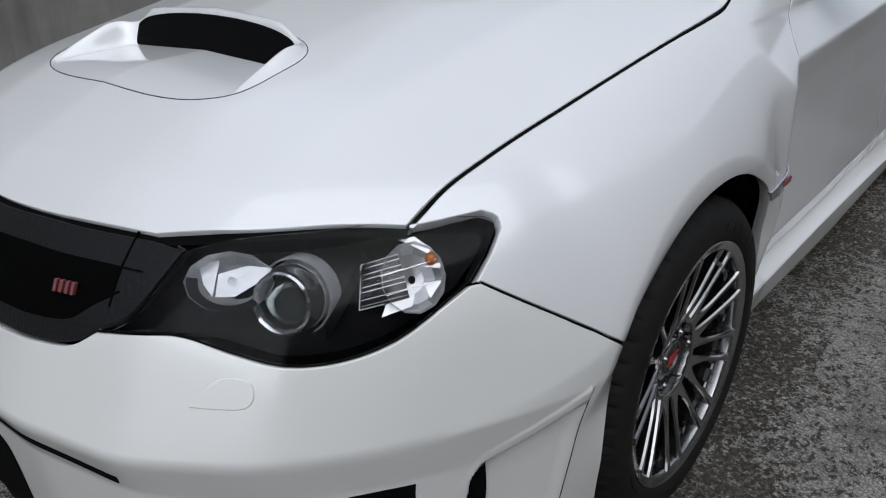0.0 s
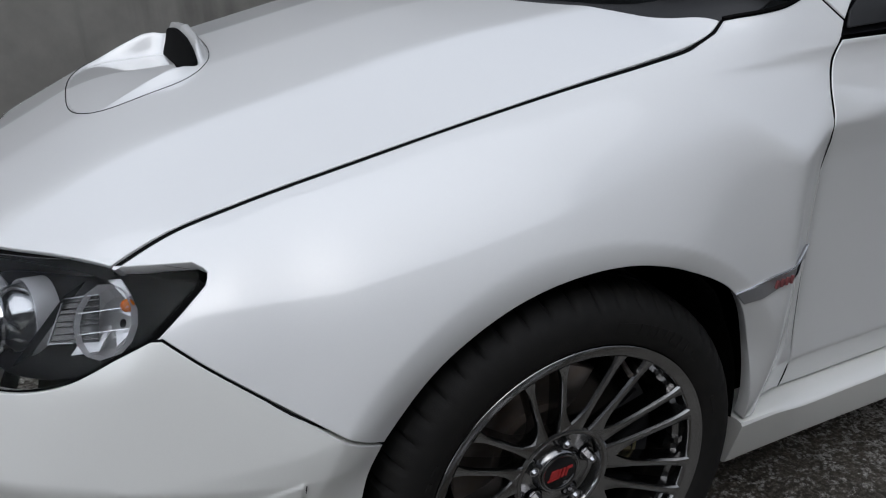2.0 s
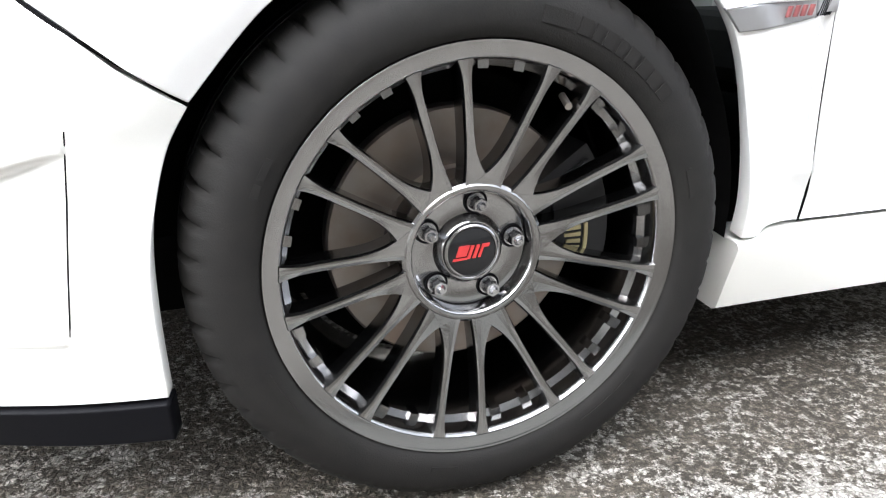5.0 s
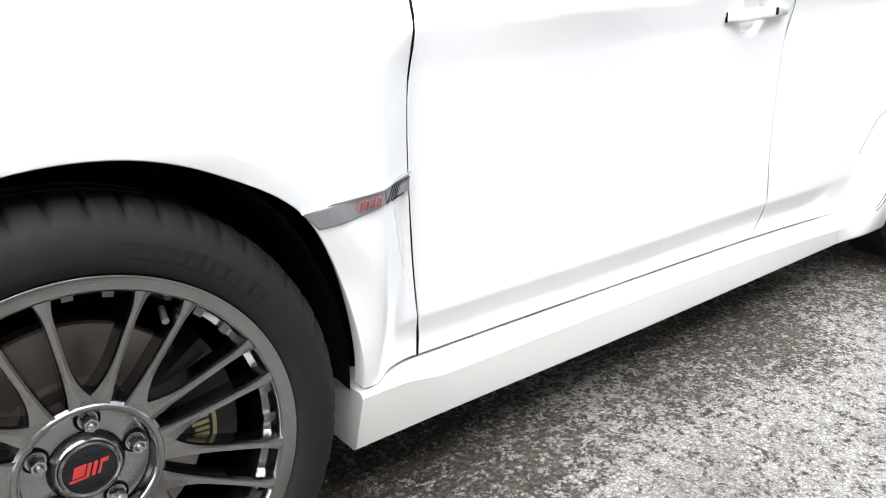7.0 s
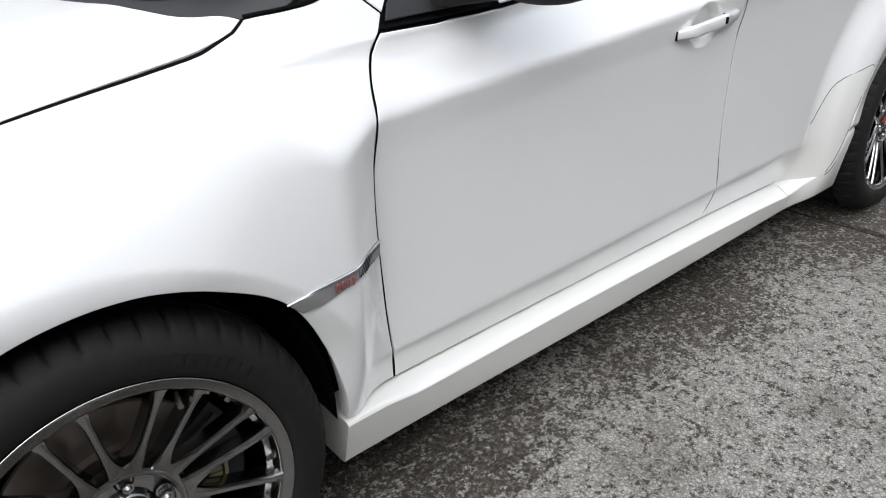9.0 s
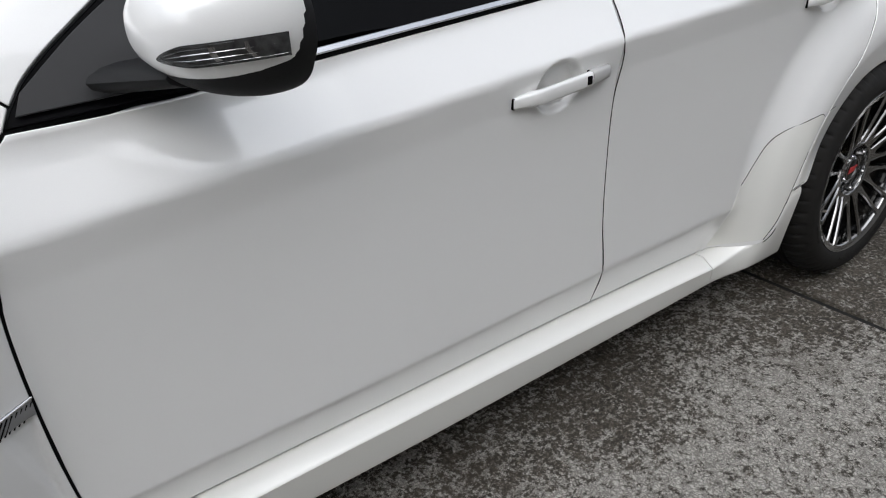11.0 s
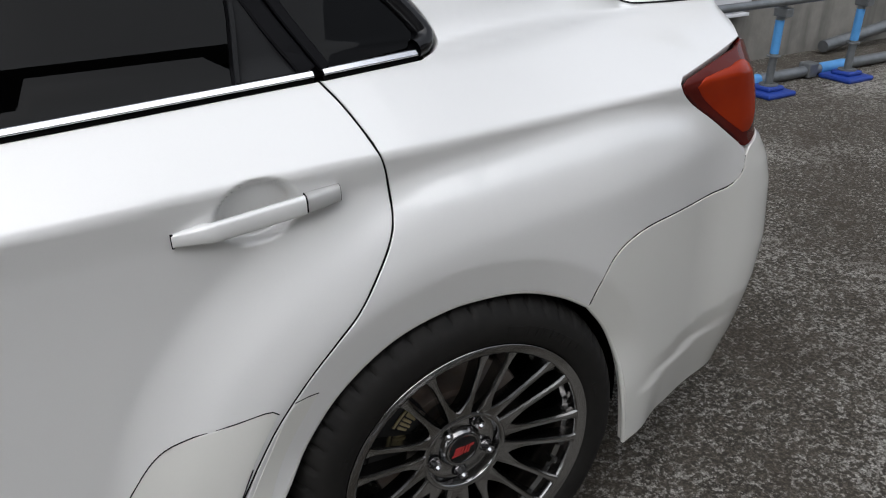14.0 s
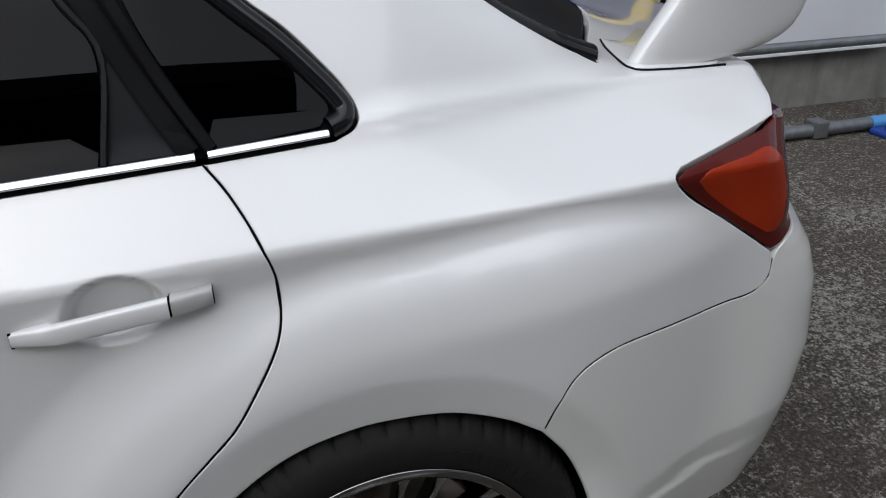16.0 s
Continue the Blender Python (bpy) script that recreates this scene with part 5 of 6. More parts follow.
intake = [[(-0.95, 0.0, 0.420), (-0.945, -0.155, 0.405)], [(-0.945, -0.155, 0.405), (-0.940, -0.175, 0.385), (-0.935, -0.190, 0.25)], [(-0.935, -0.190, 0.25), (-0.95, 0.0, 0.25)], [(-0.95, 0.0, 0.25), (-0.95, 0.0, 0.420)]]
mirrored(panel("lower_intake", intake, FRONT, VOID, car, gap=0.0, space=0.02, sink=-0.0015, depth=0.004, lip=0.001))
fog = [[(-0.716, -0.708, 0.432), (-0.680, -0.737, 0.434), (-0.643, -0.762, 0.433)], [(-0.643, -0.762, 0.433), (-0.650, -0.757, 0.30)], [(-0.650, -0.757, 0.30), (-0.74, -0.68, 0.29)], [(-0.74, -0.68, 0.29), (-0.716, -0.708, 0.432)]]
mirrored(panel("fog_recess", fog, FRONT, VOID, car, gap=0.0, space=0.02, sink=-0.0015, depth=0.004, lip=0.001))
rows = []
for t in np.linspace(0, 1, 9):
    z = 0.322 + 0.104 * t
    a, c = at_side([(-0.577 + 0.010 * t, z), (-0.549 + 0.004 * math.sin(math.pi * t), z + 0.004)])
    rows.append([tuple(a + (c - a) * u + np.array([0, -0.004, 0])) for u in np.linspace(0, 1, 4)])
mirrored(smooth(part("duct_mesh", from_grid(rows), VOID, car, "black mesh in the bumper's side duct")))
mirrored(hairline("duct_edge", at_side([(-0.399, 0.506), (-0.410, 0.44), (-0.422, 0.37), (-0.434, 0.295)]), 0.0009, FRAME, car))
# black lip under the bumper
lip_top = [(p[0], p[1], p[2] - 0.003) for p in nose_low]
lip = panel("front_lip", [lip_top, [lip_top[-1], (-0.93, 0, 0.135)], [(-0.93, 0.0, 0.135), (-0.90, -0.36, 0.135), (-0.80, -0.60, 0.140), (-0.66, -0.74, 0.145), (-0.50, -0.845, 0.155), (-0.349, -0.872, 0.165)], [(-0.349, -0.872, 0.165), lip_top[0]]], FRONT, FRAME, car, gap=0.0, space=0.02, sink=-0.006, depth=0.03, lip=0.003, label="black plastic lip under the bumper")
mirrored(lip)

# ---- trim on the front fender ----
trim_up, trim_lo = [(0.272, 0.595), (0.33, 0.600), (0.402, 0.603)], [(0.404, 0.582), (0.35, 0.574), (0.297, 0.569)]
trim = panel("fender_trim", [at_side(trim_up), at_side([trim_up[-1], trim_lo[0]]), at_side(trim_lo), at_side([trim_lo[-1], trim_up[0]])], SIDE, SATIN, car, gap=0.0, space=0.01, sink=-0.004, depth=0.008, lip=0.002, label="satin silver trim with a small red badge")
hatch = panel("trim_end", [at_side([(0.405, 0.603), (0.44, 0.610), (0.474, 0.612)]), at_side([(0.474, 0.612), (0.474, 0.584)]), at_side([(0.474, 0.584), (0.44, 0.586), (0.407, 0.581)]), at_side([(0.407, 0.581), (0.405, 0.603)])], SIDE, SATIN, trim, gap=0.0, space=0.01, sink=-0.003, depth=0.008, lip=0.002, label="ribbed trim end")
for k in range(9):
    x = 0.407 + 0.0062 * k
    hairline("rib", at_side([(x, 0.584), (x + 0.016, 0.606)]), 0.0011, FRAME, hatch, 0.003)
mirrored(smooth(hairline("trim_edge", at_side(trim_up + [(0.425, 0.6085), (0.474, 0.6125)]), 0.0016, CHROME, car, 0.004)))
bm = bmesh.new()
for k in range(4):
    box(bm, 0.354 + 0.010 * k, 0.3575 + 0.010 * k, -0.0045, 0.0, 0.581, 0.593, 0, Matrix(((1, 0, 0.25, -0.146), (0, 1, 0, 0), (0.05, 0, 1, -0.015), (0, 0, 0, 1))))
bmesh.ops.translate(bm, vec=(0, -0.8935, 0), verts=bm.verts)
part("badge", bm, DULLRED, trim, "dull red badge")

# ---- door handles ----
def handle(x0, x1, z0, z1, button):
    """A bow-shaped bar across the cup, with a separate end cap."""
    c = (0.5 * (x0 + x1))
    h = None

    ya, yb = (float(at_side([(x, z)])[0][1]) for x, z in ((x0 - 0.012, z0), (x1 + 0.014, z1)))

    def bar(a, b, name, parent, mat=PAINT, slim=1.0):
        rows = []
        for t in np.linspace(a, b, 26 if b - a > 0.5 else 10):
            x, z = x0 + (x1 - x0) * t, z0 + (z1 - z0) * t
            y = ya + (yb - ya) * t
            out = 0.004 + 0.016 * float(step(t, -0.06, 0.26)) - 0.007 * float(step(t, 0.80, 1.06))
            hh = (0.0092 + 0.0042 * float(step(t, -0.05, 0.24))) * (1 - 0.10 * float(step(t, 0.82, 1.05)))
            tk = 0.015 if 0.2 < t < 0.78 else out + 0.006
            ring = []
            for a in np.linspace(0, 2 * math.pi, 16, endpoint=False):
                ca, sa = math.cos(a), math.sin(a)
                ring.append((hh * math.copysign(abs(sa) ** 0.55, sa), -out + tk * (0.5 - 0.5 * math.copysign(abs(ca) ** 0.6, ca))))
            rows.append([(x, y + d + 0.002 * (1 - slim) / 0.04, z + v * slim) for v, d in ring])
        return smooth(part(name, from_grid(rows, closed_v=True, caps=True), mat, parent))

    h = bar(0.0, 0.775, "door_handle", car)
    tagged(h, "white bar door handle over a finger cup")
    bar(0.787, 1.0, "handle_cap", h)
    # black piece paints the shade in the gap between bar and cap
    bar(0.770, 0.792, "handle_gap", h, VOID, 0.97)
    bar(0.985, 1.0035, "cap_gasket", h, VOID, 0.99)
    bm = bmesh.new()
    y = float(at_side([(x0 - 0.012, z0)])[0][1])
    box(bm, x0 - 0.0008, x0 + 0.003, y - 0.0045, y + 0.004, z0 - 0.0100, z0 + 0.0100, 0.0006)
    part("handle_gasket", bm, VOID, h)
    if button:
        bm = bmesh.new()
        t = 0.735
        x, z = x0 + (x1 - x0) * t, z0 + (z1 - z0) * t
        y = float(at_side([(x1 + 0.012, z)])[0][1])
        box(bm, x - 0.007, x + 0.007, y - 0.0225, y - 0.01, z - 0.0085, z + 0.0085, 0.003)
        part("lock_button", bm, GLOSS, h, "black lock button")
    both(h)


handle(1.287, 1.521, 0.814, 0.829, True)
handle(2.204, 2.431, 0.856, 0.879, False)


# ---- windows, mouldings and pillars ----
def loop(*groups):
    return [at_side(g) for g in groups]


roofline = [(2.40, 1.315), (2.2, 1.343), (1.85, 1.360), (1.5, 1.356), (1.2, 1.312), (0.95, 1.205), (0.664, 1.038), (0.585, 0.983), (0.560, 0.955)]
frame_loop = loop(roofline, [(0.560, 0.955), (0.545, 0.934)], [(0.545, 0.934), (0.72, 0.937), belt(0.9, 0.003), belt(1.58, 0.003), belt(2.2, 0.003), belt(2.60, 0.003)], [belt(2.60, 0.003), (2.628, 1.038), (2.640, 1.056), (2.626, 1.083), (2.598, 1.117), (2.562, 1.155), (2.519, 1.190), (2.462, 1.243), (2.40, 1.315)])
# frames and pillars; behind the panes this sheet stands in for cabin shade
window_frame = panel("window_frame", frame_loop, SIDE, FRAME, car, gap=0.001, space=0.02, sink=0.010, depth=0.012, label="black window frames and pillars, with a sheet for the cabin's shade behind the glass")
mirrored(window_frame)
A0, A1 = (0.508, -0.757, 1.004), (1.02, -0.545, 1.385)
rail = panel("roof_rail", [[A0, (0.62, -0.700, 1.09), (0.80, -0.625, 1.22), A1], roof_l, [roof_l[-1], (2.58, -0.555, 1.325)], sash, at_side(roofline), pillar_seam], SIDE, PAINT, car, gap=0.0012, space=0.02, label="white roof rail and windscreen pillar")
mirrored(rail)


def pane(name, *groups, mat=None, sink=0.004, label="", gap=0.0):
    p = panel(name, loop(*groups), SIDE, mat or GLASS, car, gap=gap, space=0.03, sink=sink, depth=0.004, lip=0.001, label=label)
    p.visible_shadow = mat is not None
    mirrored(p)
    return p


pane("window_glass", [(0.80, 0.943), (1.515, 0.984)], [(1.515, 0.984), (1.535, 1.345)], [(1.535, 1.345), (1.2, 1.296), (0.97, 1.198), (0.80, 1.105)], [(0.80, 1.105), (0.80, 0.943)], label="tinted front door glass")
pane("window_glass", [(1.665, 0.992), (2.325, 1.026)], [(2.325, 1.026), (2.338, 1.150), (2.305, 1.200), (2.26, 1.318)], [(2.26, 1.318), (2.1, 1.335), (1.85, 1.345), (1.665, 1.345)], [(1.665, 1.345), (1.665, 0.992)], label="dark rear door glass")
pane("quarter_glass", [(2.462, 1.034), (2.590, 1.044)], [(2.590, 1.044), (2.604, 1.060), (2.598, 1.080), (2.570, 1.115), (2.535, 1.152), (2.495, 1.192), (2.420, 1.268)], [(2.420, 1.268), (2.355, 1.290)], [(2.355, 1.290), (2.385, 1.180), (2.462, 1.034)], label="dark quarter glass")
pane("window_triangle", [(2.336, 1.027), (2.416, 1.031)], [(2.416, 1.031), (2.350, 1.152)], [(2.350, 1.152), (2.336, 1.027)], mat=SASH, sink=0.001, label="black plastic corner of the door window")
pane("mirror_sail", [(0.562, 0.944), (0.79, 0.948)], [(0.79, 0.948), (0.79, 1.10)], [(0.79, 1.10), (0.66, 1.027), (0.575, 0.968)], [(0.575, 0.968), (0.562, 0.944)], mat=BLACK, sink=0.0, label="black mirror mount")
def moulding(p):
    """A flat bright strip whose face leans up to the sky."""
    n = np.tile(np.array([0.0, -0.93, 0.37]), (len(p), 1))
    t = np.gradient(p, axis=0)
    u = np.cross(n, t)
    u /= np.linalg.norm(u, axis=1, keepdims=True)
    u *= np.sign(u[:, 2:3] + 1e-9)
    ring = [(-0.0052, -0.006), (-0.0052, 0.0048), (-0.0045, 0.0058), (-0.0032, 0.0060), (0.0036, 0.0034), (0.0048, 0.0022), (0.0048, -0.006)]
    return part("belt_moulding", from_grid([[tuple(p[i] + u[i] * a + n[i] * b) for a, b in ring] for i in range(len(p))], closed_v=True, caps=True), CHROME, car, "bright moulding under the windows")


for xs in ((0.80, 1.1, 1.577), (1.590, 2.0, 2.434), (2.449, 2.52, 2.598)):
    mirrored(moulding(at_side(spline([belt(x, 0.0090) for x in xs], 0.05))))
    mirrored(strip("belt_seal", at_side([belt(x, 0.0015) for x in xs]), 0.0055, VOID, car, lift=0.0005, thick=0.006))
mirrored(strip("door_sash", at_side([(2.26, 1.31), (2.312, 1.20), (2.345, 1.150), (2.332, 1.026)]), 0.007, SASH, car, lift=0.003))
mirrored(strip("door_sash", at_side([(2.280, 1.31), (2.335, 1.20), (2.380, 1.110), (2.428, 1.030)]), 0.026, FRAME, car, lift=0.003))
mirrored(strip("door_sash", at_side([(2.315, 1.31), (2.364, 1.20), (2.408, 1.110), (2.454, 1.032)]), 0.016, FRAME, car, lift=0.004))
rim = [tuple(p) for p in at_side([(2.390, 1.300), (2.445, 1.239), (2.506, 1.182), (2.549, 1.145), (2.586, 1.107), (2.612, 1.077), (2.624, 1.058), (2.619, 1.048), (2.600, 1.042)])]
mirrored(smooth(hairline("quarter_glass_seal", spline(rim, 0.006), 0.0145, GLOSS, car, -0.004, 12)))
mirrored(hairline("screen_seal", screen_edge, 0.004, VOID, car))
mirrored(smooth(hairline("rear_screen_seal", [(x - 0.004, y + 0.024, z - 0.002) for x, y, z in glass_edge], 0.024, GLOSS, car, 0.0, 14)))


# ---- door mirror ----
def door_mirror():
    c = Vector((0.782, -0.908, 1.035))
    RY, RZ, X0, X1 = 0.089, 0.077, -0.090, 0.043

    def shell(ry, rz, x0, x1, dz, p=2.3):
        rows = []
        for t in np.linspace(0.0, 1.0, 20):
            r = max(1 - (1 - t) ** p, 1e-4) ** (1 / 2.15) * (1 - 0.05 * t ** 6)
            row = []
            for a in np.linspace(0, 2 * math.pi, 40, endpoint=False):
                ca, sa = math.cos(a), math.sin(a)
                y = ry * r * np.sign(ca) * abs(ca) ** 0.85
                z = rz * r * np.sign(sa) * abs(sa) ** 0.85
                row.append((c.x + x0 + (x1 - x0) * t - 0.42 * y * (1 - 0.3 * t), c.y + y, c.z + dz + z))
            rows.append(row)
        return from_grid(rows, closed_v=True, caps=True)

    m = smooth(part("door_mirror", shell(RY, RZ, X0, X1, 0.0), PAINT, car, "white door mirror with a smoked signal lens"))
    smooth(part("mirror_rim", shell(RY - 0.002, RZ - 0.001, -0.03, X1 + 0.012, -0.006, 3.0), BLACK, m, "black mirror rim"))
    smooth(part("mirror_base", shell(RY - 0.006, RZ - 0.008, X0 + 0.02, X1 + 0.01, -0.022), BLACK, m))
    bm = bmesh.new()
    rows = []
    for t in np.linspace(0, 1, 8):
        x, y, z = 0.70 + 0.06 * t, -0.795 - 0.085 * t, 0.968 + 0.008 * t
        rows.append([(x + (0.055 - 0.01 * t) * math.cos(a), y, z + (0.020 - 0.004 * t) * math.sin(a)) for a in np.linspace(0, 2 * math.pi, 14, endpoint=False)])
    bm.free()
    smooth(part("mirror_arm", from_grid(rows, closed_v=True, caps=True), BLACK, m))
    # signal lens on the front face
    def on_shell(u, v, proud):
        y = -0.008 - 0.081 * u
        z = -0.026 + 0.009 * u + v * (0.001 + 0.0120 * min(1, u * 2.6) ** 0.7) - 0.002 * (1 - u)
        r = ((abs(y) / RY) ** (2 / 0.85) + (abs(z) / RZ) ** (2 / 0.85)) ** 0.425
        t = 1 - max(1 - min(r, 0.985) ** 2.15, 0) ** (1 / 2.3)
        return (c.x + X0 + (X1 - X0) * t - 0.42 * y * (1 - 0.3 * t) - proud, c.y + y - 0.0015 - 0.0035 * u, c.z + z)

    rows = [[on_shell(u, v, 0.0025) for v in np.linspace(-1, 1, 8)] for u in np.linspace(0, 1, 18)]
    lens = smooth(part("signal_lens", from_grid(rows), SIGNAL, m, "smoked clear signal lens"))
    # bright ribs and a reflector in the lens
    for u0, u1, v0, v1 in ((0.16, 0.95, 0.10, 0.22), (0.20, 0.95, -0.38, -0.28), (0.10, 0.60, 0.52, 0.60), (0.62, 0.67, -0.62, 0.62), (0.84, 0.86, -0.7, 0.7), (0.30, 0.95, -0.80, -0.74), (0.30, 0.80, 0.80, 0.85)):
        rows = [[on_shell(u, v, p) for v, p in ((v0, 0.0025), ((v0 + v1) / 2, 0.0036), (v1, 0.0025))] for u in np.linspace(u0, u1, 9)]
        part("lens_rib", from_grid(rows), NUT, lens, "bright rib")
    both(m)


door_mirror()

# ---- guard film on the rear door and beside the arch ----
film = loop([(1.996, 0.2655), (2.055, 0.440), (2.128, 0.537), (2.170, 0.560), (2.232, 0.575)], [(2.232, 0.575), (2.288, 0.583), (2.296, 0.576)], [(2.296, 0.576), (2.247, 0.493), (2.194, 0.380), (2.166, 0.318), (2.136, 0.275)], [(2.136, 0.275), (1.996, 0.2655)])
guard = panel("guard_film", film, SIDE, FILM, car, gap=0.001, space=0.014, sink=-0.0007, depth=0.001, lip=0.0004, label="yellowed clear film with dirt along its edge")
mirrored(guard)
for c in (film[0][1:], film[1], film[2][1:3], film[2][2:]):
    hairline("film_edge", c, 0.0010, FRAME, guard, 0.0006)
small = loop([(2.262, 0.490), (2.322, 0.585), (2.362, 0.586)], [(2.362, 0.586), (2.30, 0.49), (2.262, 0.405)], [(2.262, 0.405), (2.214, 0.402)], [(2.214, 0.402), (2.262, 0.490)])
guard2 = panel("guard_film", small, SIDE, FILM, car, gap=0.003, space=0.014, sink=-0.0007, depth=0.001, lip=0.0004, label="strip of yellowed film beside the arch")
for c in ([(2.322, 0.585), (2.342, 0.587), (2.360, 0.586)], [(2.214, 0.403), (2.262, 0.406)], [(2.214, 0.397), (2.262, 0.400)]):
    hairline("film_edge", at_side(c), 0.0008, FRAME, guard2)

panel("guard_film", [at_top([(3.110, 0.530), (3.205, 0.425), (3.295, 0.310)]), at_top([(3.295, 0.310), (3.300, 0.370)]), at_top([(3.300, 0.370), (3.215, 0.462), (3.130, 0.535)]), at_top([(3.130, 0.535), (3.110, 0.530)])], TOP, OLD_FILM, car, gap=0.0, space=0.01, sink=-0.0025, depth=0.001, lip=0.0004, label="yellowed strip of film on the trunk lid")

# ---- tail lamp insets ----
I_LOW = at_side([(3.108, 0.928), (3.128, 0.906), (3.187, 0.862), (3.250, 0.822)])
I_TOP = at_side([(3.262, 0.944), (3.247, 0.956), (3.194, 0.951), (3.130, 0.943)])
panel("lamp_inset", [I_LOW, [tuple(I_LOW[-1]), (3.271, -0.814, 0.821), (3.282, -0.806, 0.835)], [(3.282, -0.806, 0.835), (3.283, -0.803, 0.887), tuple(I_TOP[0])], I_TOP, [tuple(I_TOP[-1]), tuple(at_side([(3.118, 0.938)])[0]), tuple(I_LOW[0])]], REAR, LAMP_RED, tail_lamp, gap=0.0, space=0.008, sink=-0.0015, depth=0.004, lip=0.002, label="bright red lens")


# ---- rear wing ----
def wing():
    def fin(t):
        z = 1.042 + 0.300 * t
        h = 0.300 * t
        x0, x1 = 3.098 + 0.64 * h, 3.285 + 0.130 * (1 - math.exp(-h / 0.02)) + 0.10 * h
        y = -0.606 - 0.03 * t
        row = []
        for a in np.linspace(0, 2 * math.pi, 40, endpoint=False):
            u = 0.5 - 0.5 * math.cos(a)
            w = 0.029 * abs(math.sin(a)) ** 0.55 * (1.12 - 0.55 * u)
            row.append((x0 + (x1 - x0) * u, y + math.copysign(w, math.sin(a)) if math.sin(a) else y, z + 0.010 * (1 - t) * (u - 0.3)))
        return row

    w = smooth(part("wing_support", from_grid([fin(t ** 1.8) for t in np.linspace(0, 1, 24)], closed_v=True, caps=True), PAINT, car, "tall white support of the rear wing"))
    mirrored(w)
    rows = []
    for y in np.linspace(-0.66, 0.66, 25):
        z = 1.352 - 0.02 * (y / 0.66) ** 2
        row = []
        for a in np.linspace(0, 2 * math.pi, 26, endpoint=False):
            u = 0.5 - 0.5 * math.cos(a)
            row.append((3.26 + 0.32 * u, y, z + 0.018 * math.sin(a) * (1.2 - 0.7 * u) + 0.02 * u))
        rows.append(row)
    smooth(part("wing_blade", from_grid(rows, closed_v=True, caps=True), PAINT, car, "white blade of the rear wing"))
    # the foot: a flush plate with a raised, rounded rim on a black gasket
    outline = spline([(3.128, 0.470, 0), (3.112, 0.520, 0), (3.096, 0.600, 0), (3.0935, 0.626, 0), (3.102, 0.639, 0), (3.17, 0.645, 0), (3.25, 0.635, 0), (3.272, 0.61, 0), (3.26, 0.55, 0), (3.22, 0.49, 0), (3.17, 0.460, 0), (3.128, 0.470, 0)], 0.01)[:-1]
    middle = np.array([3.19, 0.56, 0.0])
    rings = [at_top((middle + (np.asarray(outline) - middle) * k)[:, :2]) + np.array([0, 0, h]) for k, h in ((1.0, -0.01), (1.0, 0.001), (0.985, 0.0035), (0.95, 0.0045), (0.5, 0.005))]
    mirrored(smooth(part("wing_foot", from_grid([[tuple(p) for p in r] for r in rings], closed_v=True, caps=True), PAINT, car, "white foot of the rear wing")))
    foot = at_top([(3.128, 0.470), (3.110, 0.522), (3.094, 0.600), (3.0915, 0.627), (3.100, 0.641), (3.17, 0.647), (3.27, 0.635)])
    mirrored(hairline("wing_gasket", foot, 0.0022, FRAME, car, 0.001))


wing()
# wiper and cowl at the foot of the windscreen
bm = bmesh.new()
rod(bm, (0.457, -0.757, 1.002), (0.382, -0.700, 1.020), 0.007, 8)
rod(bm, (0.382, -0.700, 1.020), (0.349, -0.630, 1.017), 0.008, 8)
rod(bm, (0.349, -0.630, 1.017), (0.22, -0.05, 1.060), 0.008, 8)
part("wiper", bm, BLACK, car, "black windscreen wiper")
cowl = panel("cowl", [at_top([(0.351, 0.735), (0.320, 0.688), (0.276, 0.618), (0.209, 0.498), (0.144, 0.30), (0.119, 0.0)]), at_top([(0.119, 0.0), (0.18, 0.0)]), at_top([(0.18, 0.0), (0.205, 0.30), (0.275, 0.495), (0.345, 0.615), (0.40, 0.685), (0.455, 0.748)]), at_top([(0.455, 0.748), (0.396, 0.751), (0.351, 0.735)])], TOP, BLACK, car, gap=0.001, space=0.02, sink=0.012, label="black cowl grille under the windscreen")
mirrored(cowl)


# ---- hoarding, scaffold rail and posts by the far wall ----
bm = bmesh.new()
box(bm, 3.9, 6.51, 1.985, 2.05, 0.425, 0.86, 0.004)
hoard = tagged(part("hoarding", bm, PANEL), "white sheet-metal hoarding fixed along the concrete wall", "hoarding")
bm = bmesh.new()
box(bm, 3.9, 6.51, 1.985, 2.05, 0.864, 1.45, 0.004)
part("band", bm, NAVY, hoard, "navy blue band")
bm = bmesh.new()
box(bm, 3.9, 6.49, 1.97, 2.055, 0.355, 0.375, 0.003)
part("bottom_rail", bm, PANEL, hoard)
for x in (4.83, 4.88):
    bm = bmesh.new()
    rod(bm, (x, 1.987, 0.70 - (x - 4.83)), (x, 1.979, 0.70 - (x - 4.83)), 0.024, 20)
    part("spot", bm, FRAME, hoard, "black spot painted on the sheet")
bm = bmesh.new()
rod(bm, (4.66, 1.86, 0.0), (4.66, 1.86, 1.3), 0.055, 24)
tagged(part("post", bm, YELLOW), "yellow painted steel post by the wall", "post")


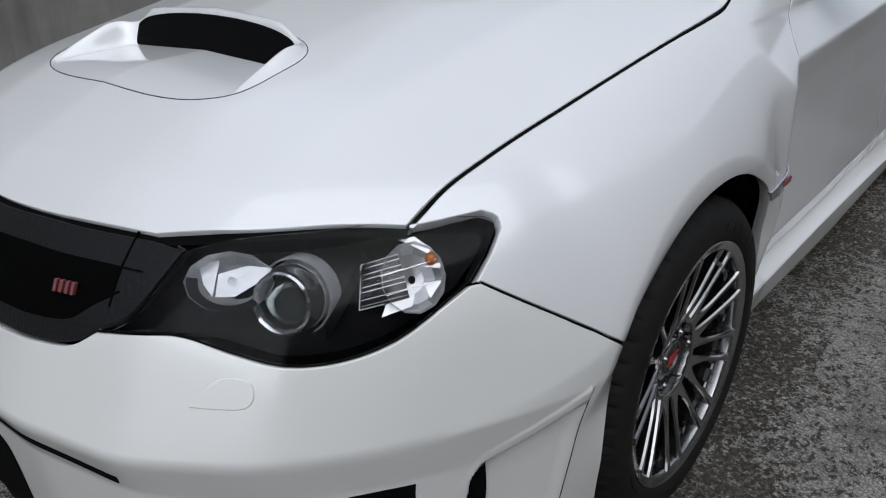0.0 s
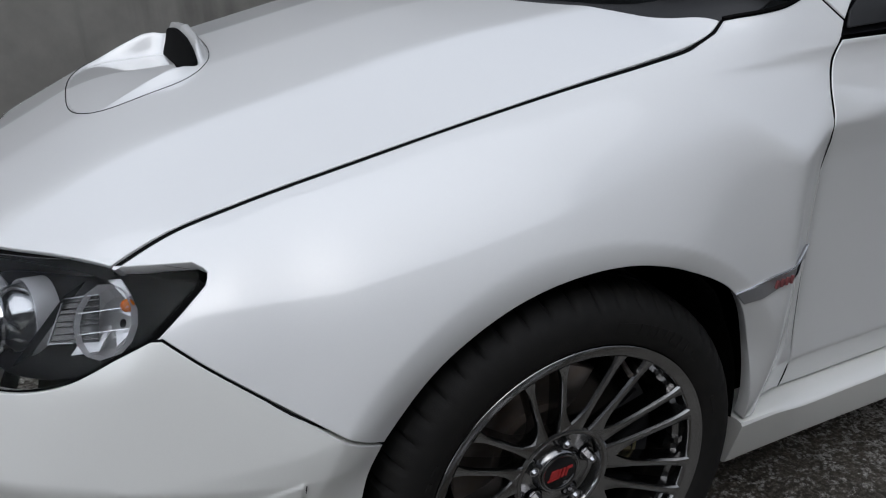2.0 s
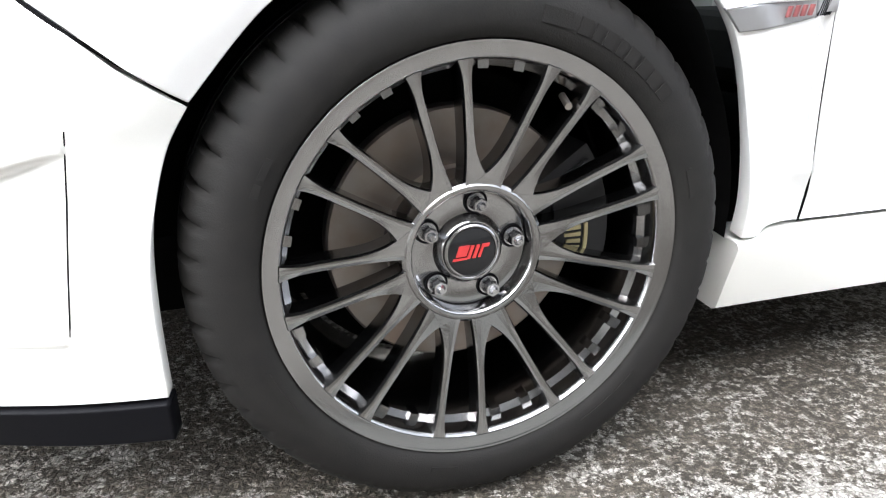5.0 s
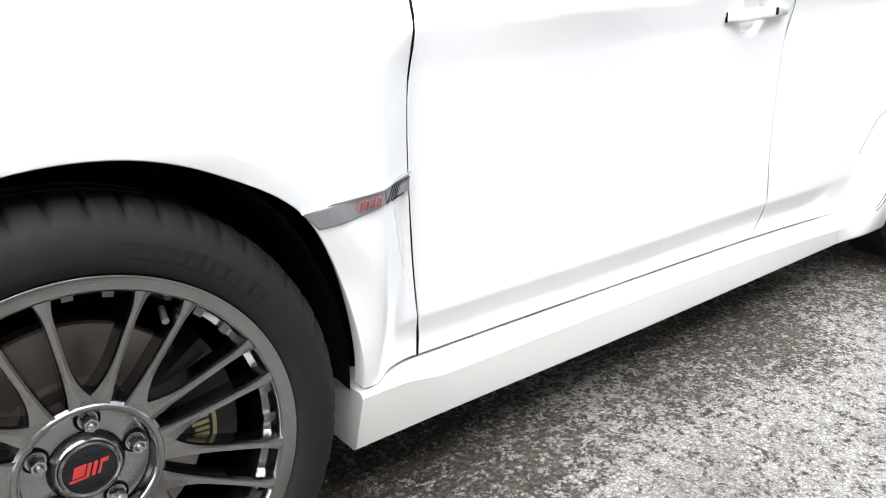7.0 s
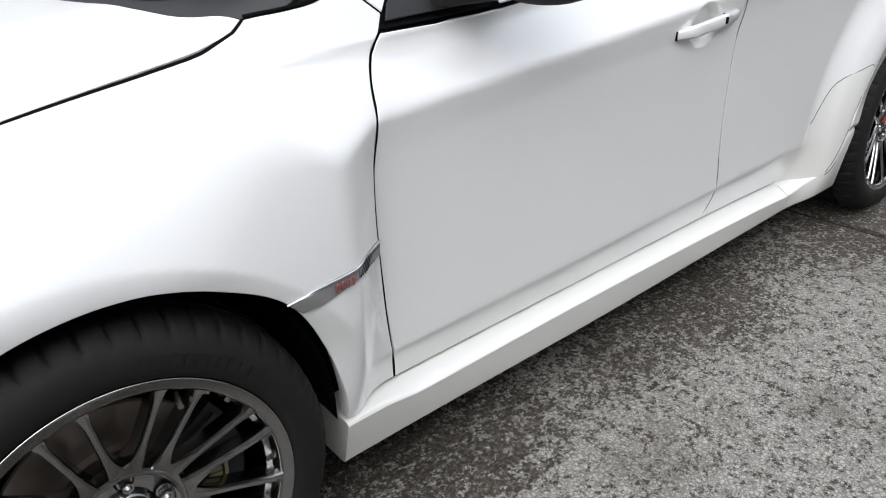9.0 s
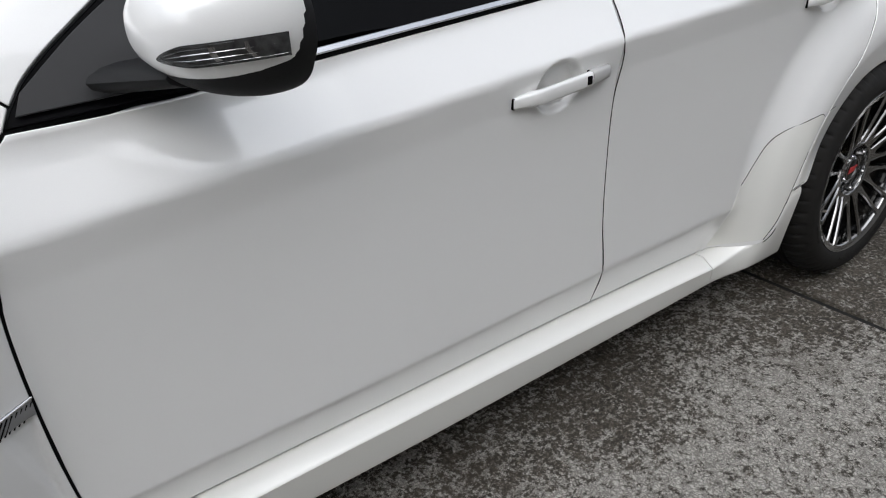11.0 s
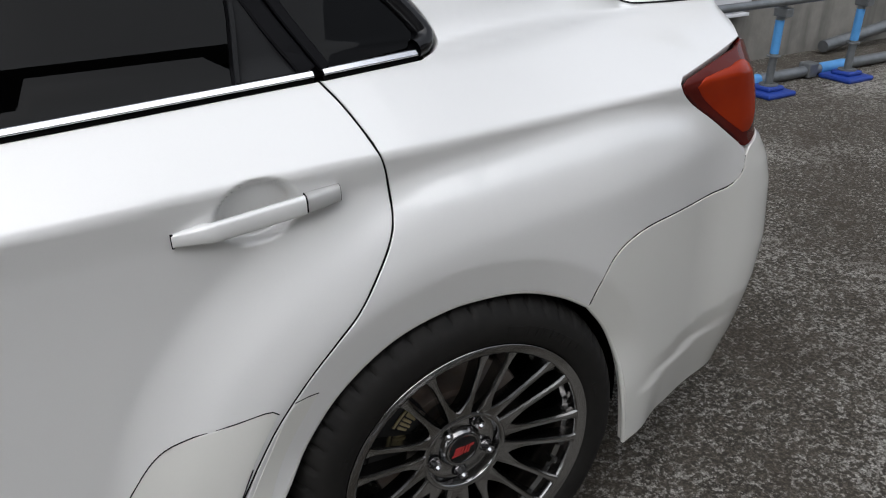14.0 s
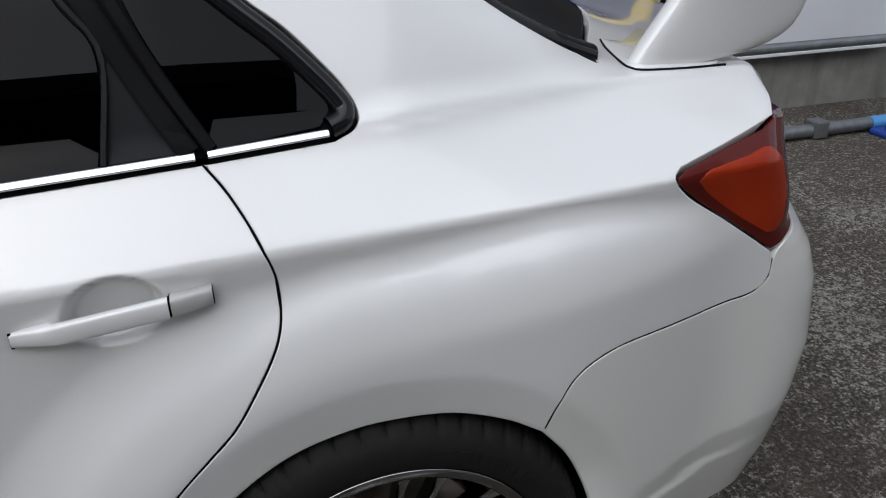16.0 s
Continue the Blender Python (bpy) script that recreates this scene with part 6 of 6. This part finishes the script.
def scaffold_post(x, y):
    p = thing("scaffold_post", "galvanised scaffold post with a sky-blue sleeve on a blue foot", "post", (x, y, 0), "posts of the rail")
    bm = bmesh.new()
    rod(bm, (0, 0, 0.02), (0, 0, 1.15), 0.0243, 16)
    smooth(part("pole", bm, STEEL, p))
    for z0, z1 in ((0.255, 0.455), (0.70, 0.95)):
        bm = bmesh.new()
        rod(bm, (0, 0, z0), (0, 0, z1), 0.0265, 16)
        smooth(part("sleeve", bm, SLEEVE, p, "sky-blue sleeve"))
    bm = bmesh.new()
    box(bm, -0.122, 0.122, -0.122, 0.122, 0.0, 0.032, 0.012)
    box(bm, -0.07, 0.07, -0.07, 0.07, 0.03, 0.06, 0.012)
    part("foot", bm, BLUE, p, "blue plastic foot")
    bm = bmesh.new()
    rod(bm, (0, 0, 0.055), (0, 0, 0.068), 0.058, 20)
    part("base_plate", bm, STEEL, p)
    bm = bmesh.new()
    rod(bm, (0, 0, 0.236), (0, 0, 0.244), 0.042, 16)
    part("collar", bm, STEEL, p)
    for z in (0.502, 0.572):
        bm = bmesh.new()
        box(bm, -0.033, 0.033, -0.060, 0.033, z - 0.026, z + 0.026, 0.006)
        part("clamp", bm, STEEL, p)
    return p


for x in (6.05, 6.80):
    scaffold_post(x, 1.36)
bm = bmesh.new()
rod(bm, (3.6, 1.31, 0.572), (9.5, 1.31, 0.572), 0.0243, 16)
tagged(part("scaffold_rail", bm, STEEL), "long galvanised scaffold tube clamped to the posts", "rail")
low = thing("floor_tube", "galvanised tube with sky-blue sleeves lying along the wall", "tube", (0, 1.52, 0.045))
bm = bmesh.new()
rod(bm, (3.6, 0, 0), (9.5, 0, 0), 0.036, 16)
smooth(part("tube", bm, STEEL, low))
for x0, x1 in ((5.96, 6.14), (6.72, 6.98), (7.9, 8.2)):
    bm = bmesh.new()
    rod(bm, (x0, 0, 0), (x1, 0, 0), 0.039, 16)
    smooth(part("sleeve", bm, SLEEVE, low, "sky-blue sleeve"))
for x in (5.60, 6.62):
    bm = bmesh.new()
    box(bm, x - 0.045, x + 0.045, -0.047, 0.047, -0.040, 0.058, 0.01)
    part("coupler", bm, STEEL, low)
bm = bmesh.new()
rod(bm, (7.3, 1.93, 0.06), (8.15, 1.93, 0.16), 0.045, 16)
rod(bm, (8.15, 1.93, 0.14), (8.15, 1.93, 2.4), 0.045, 16)
tagged(smooth(part("drain_pipe", bm, STEEL)), "grey drain pipe running down the concrete wall", "pipe")
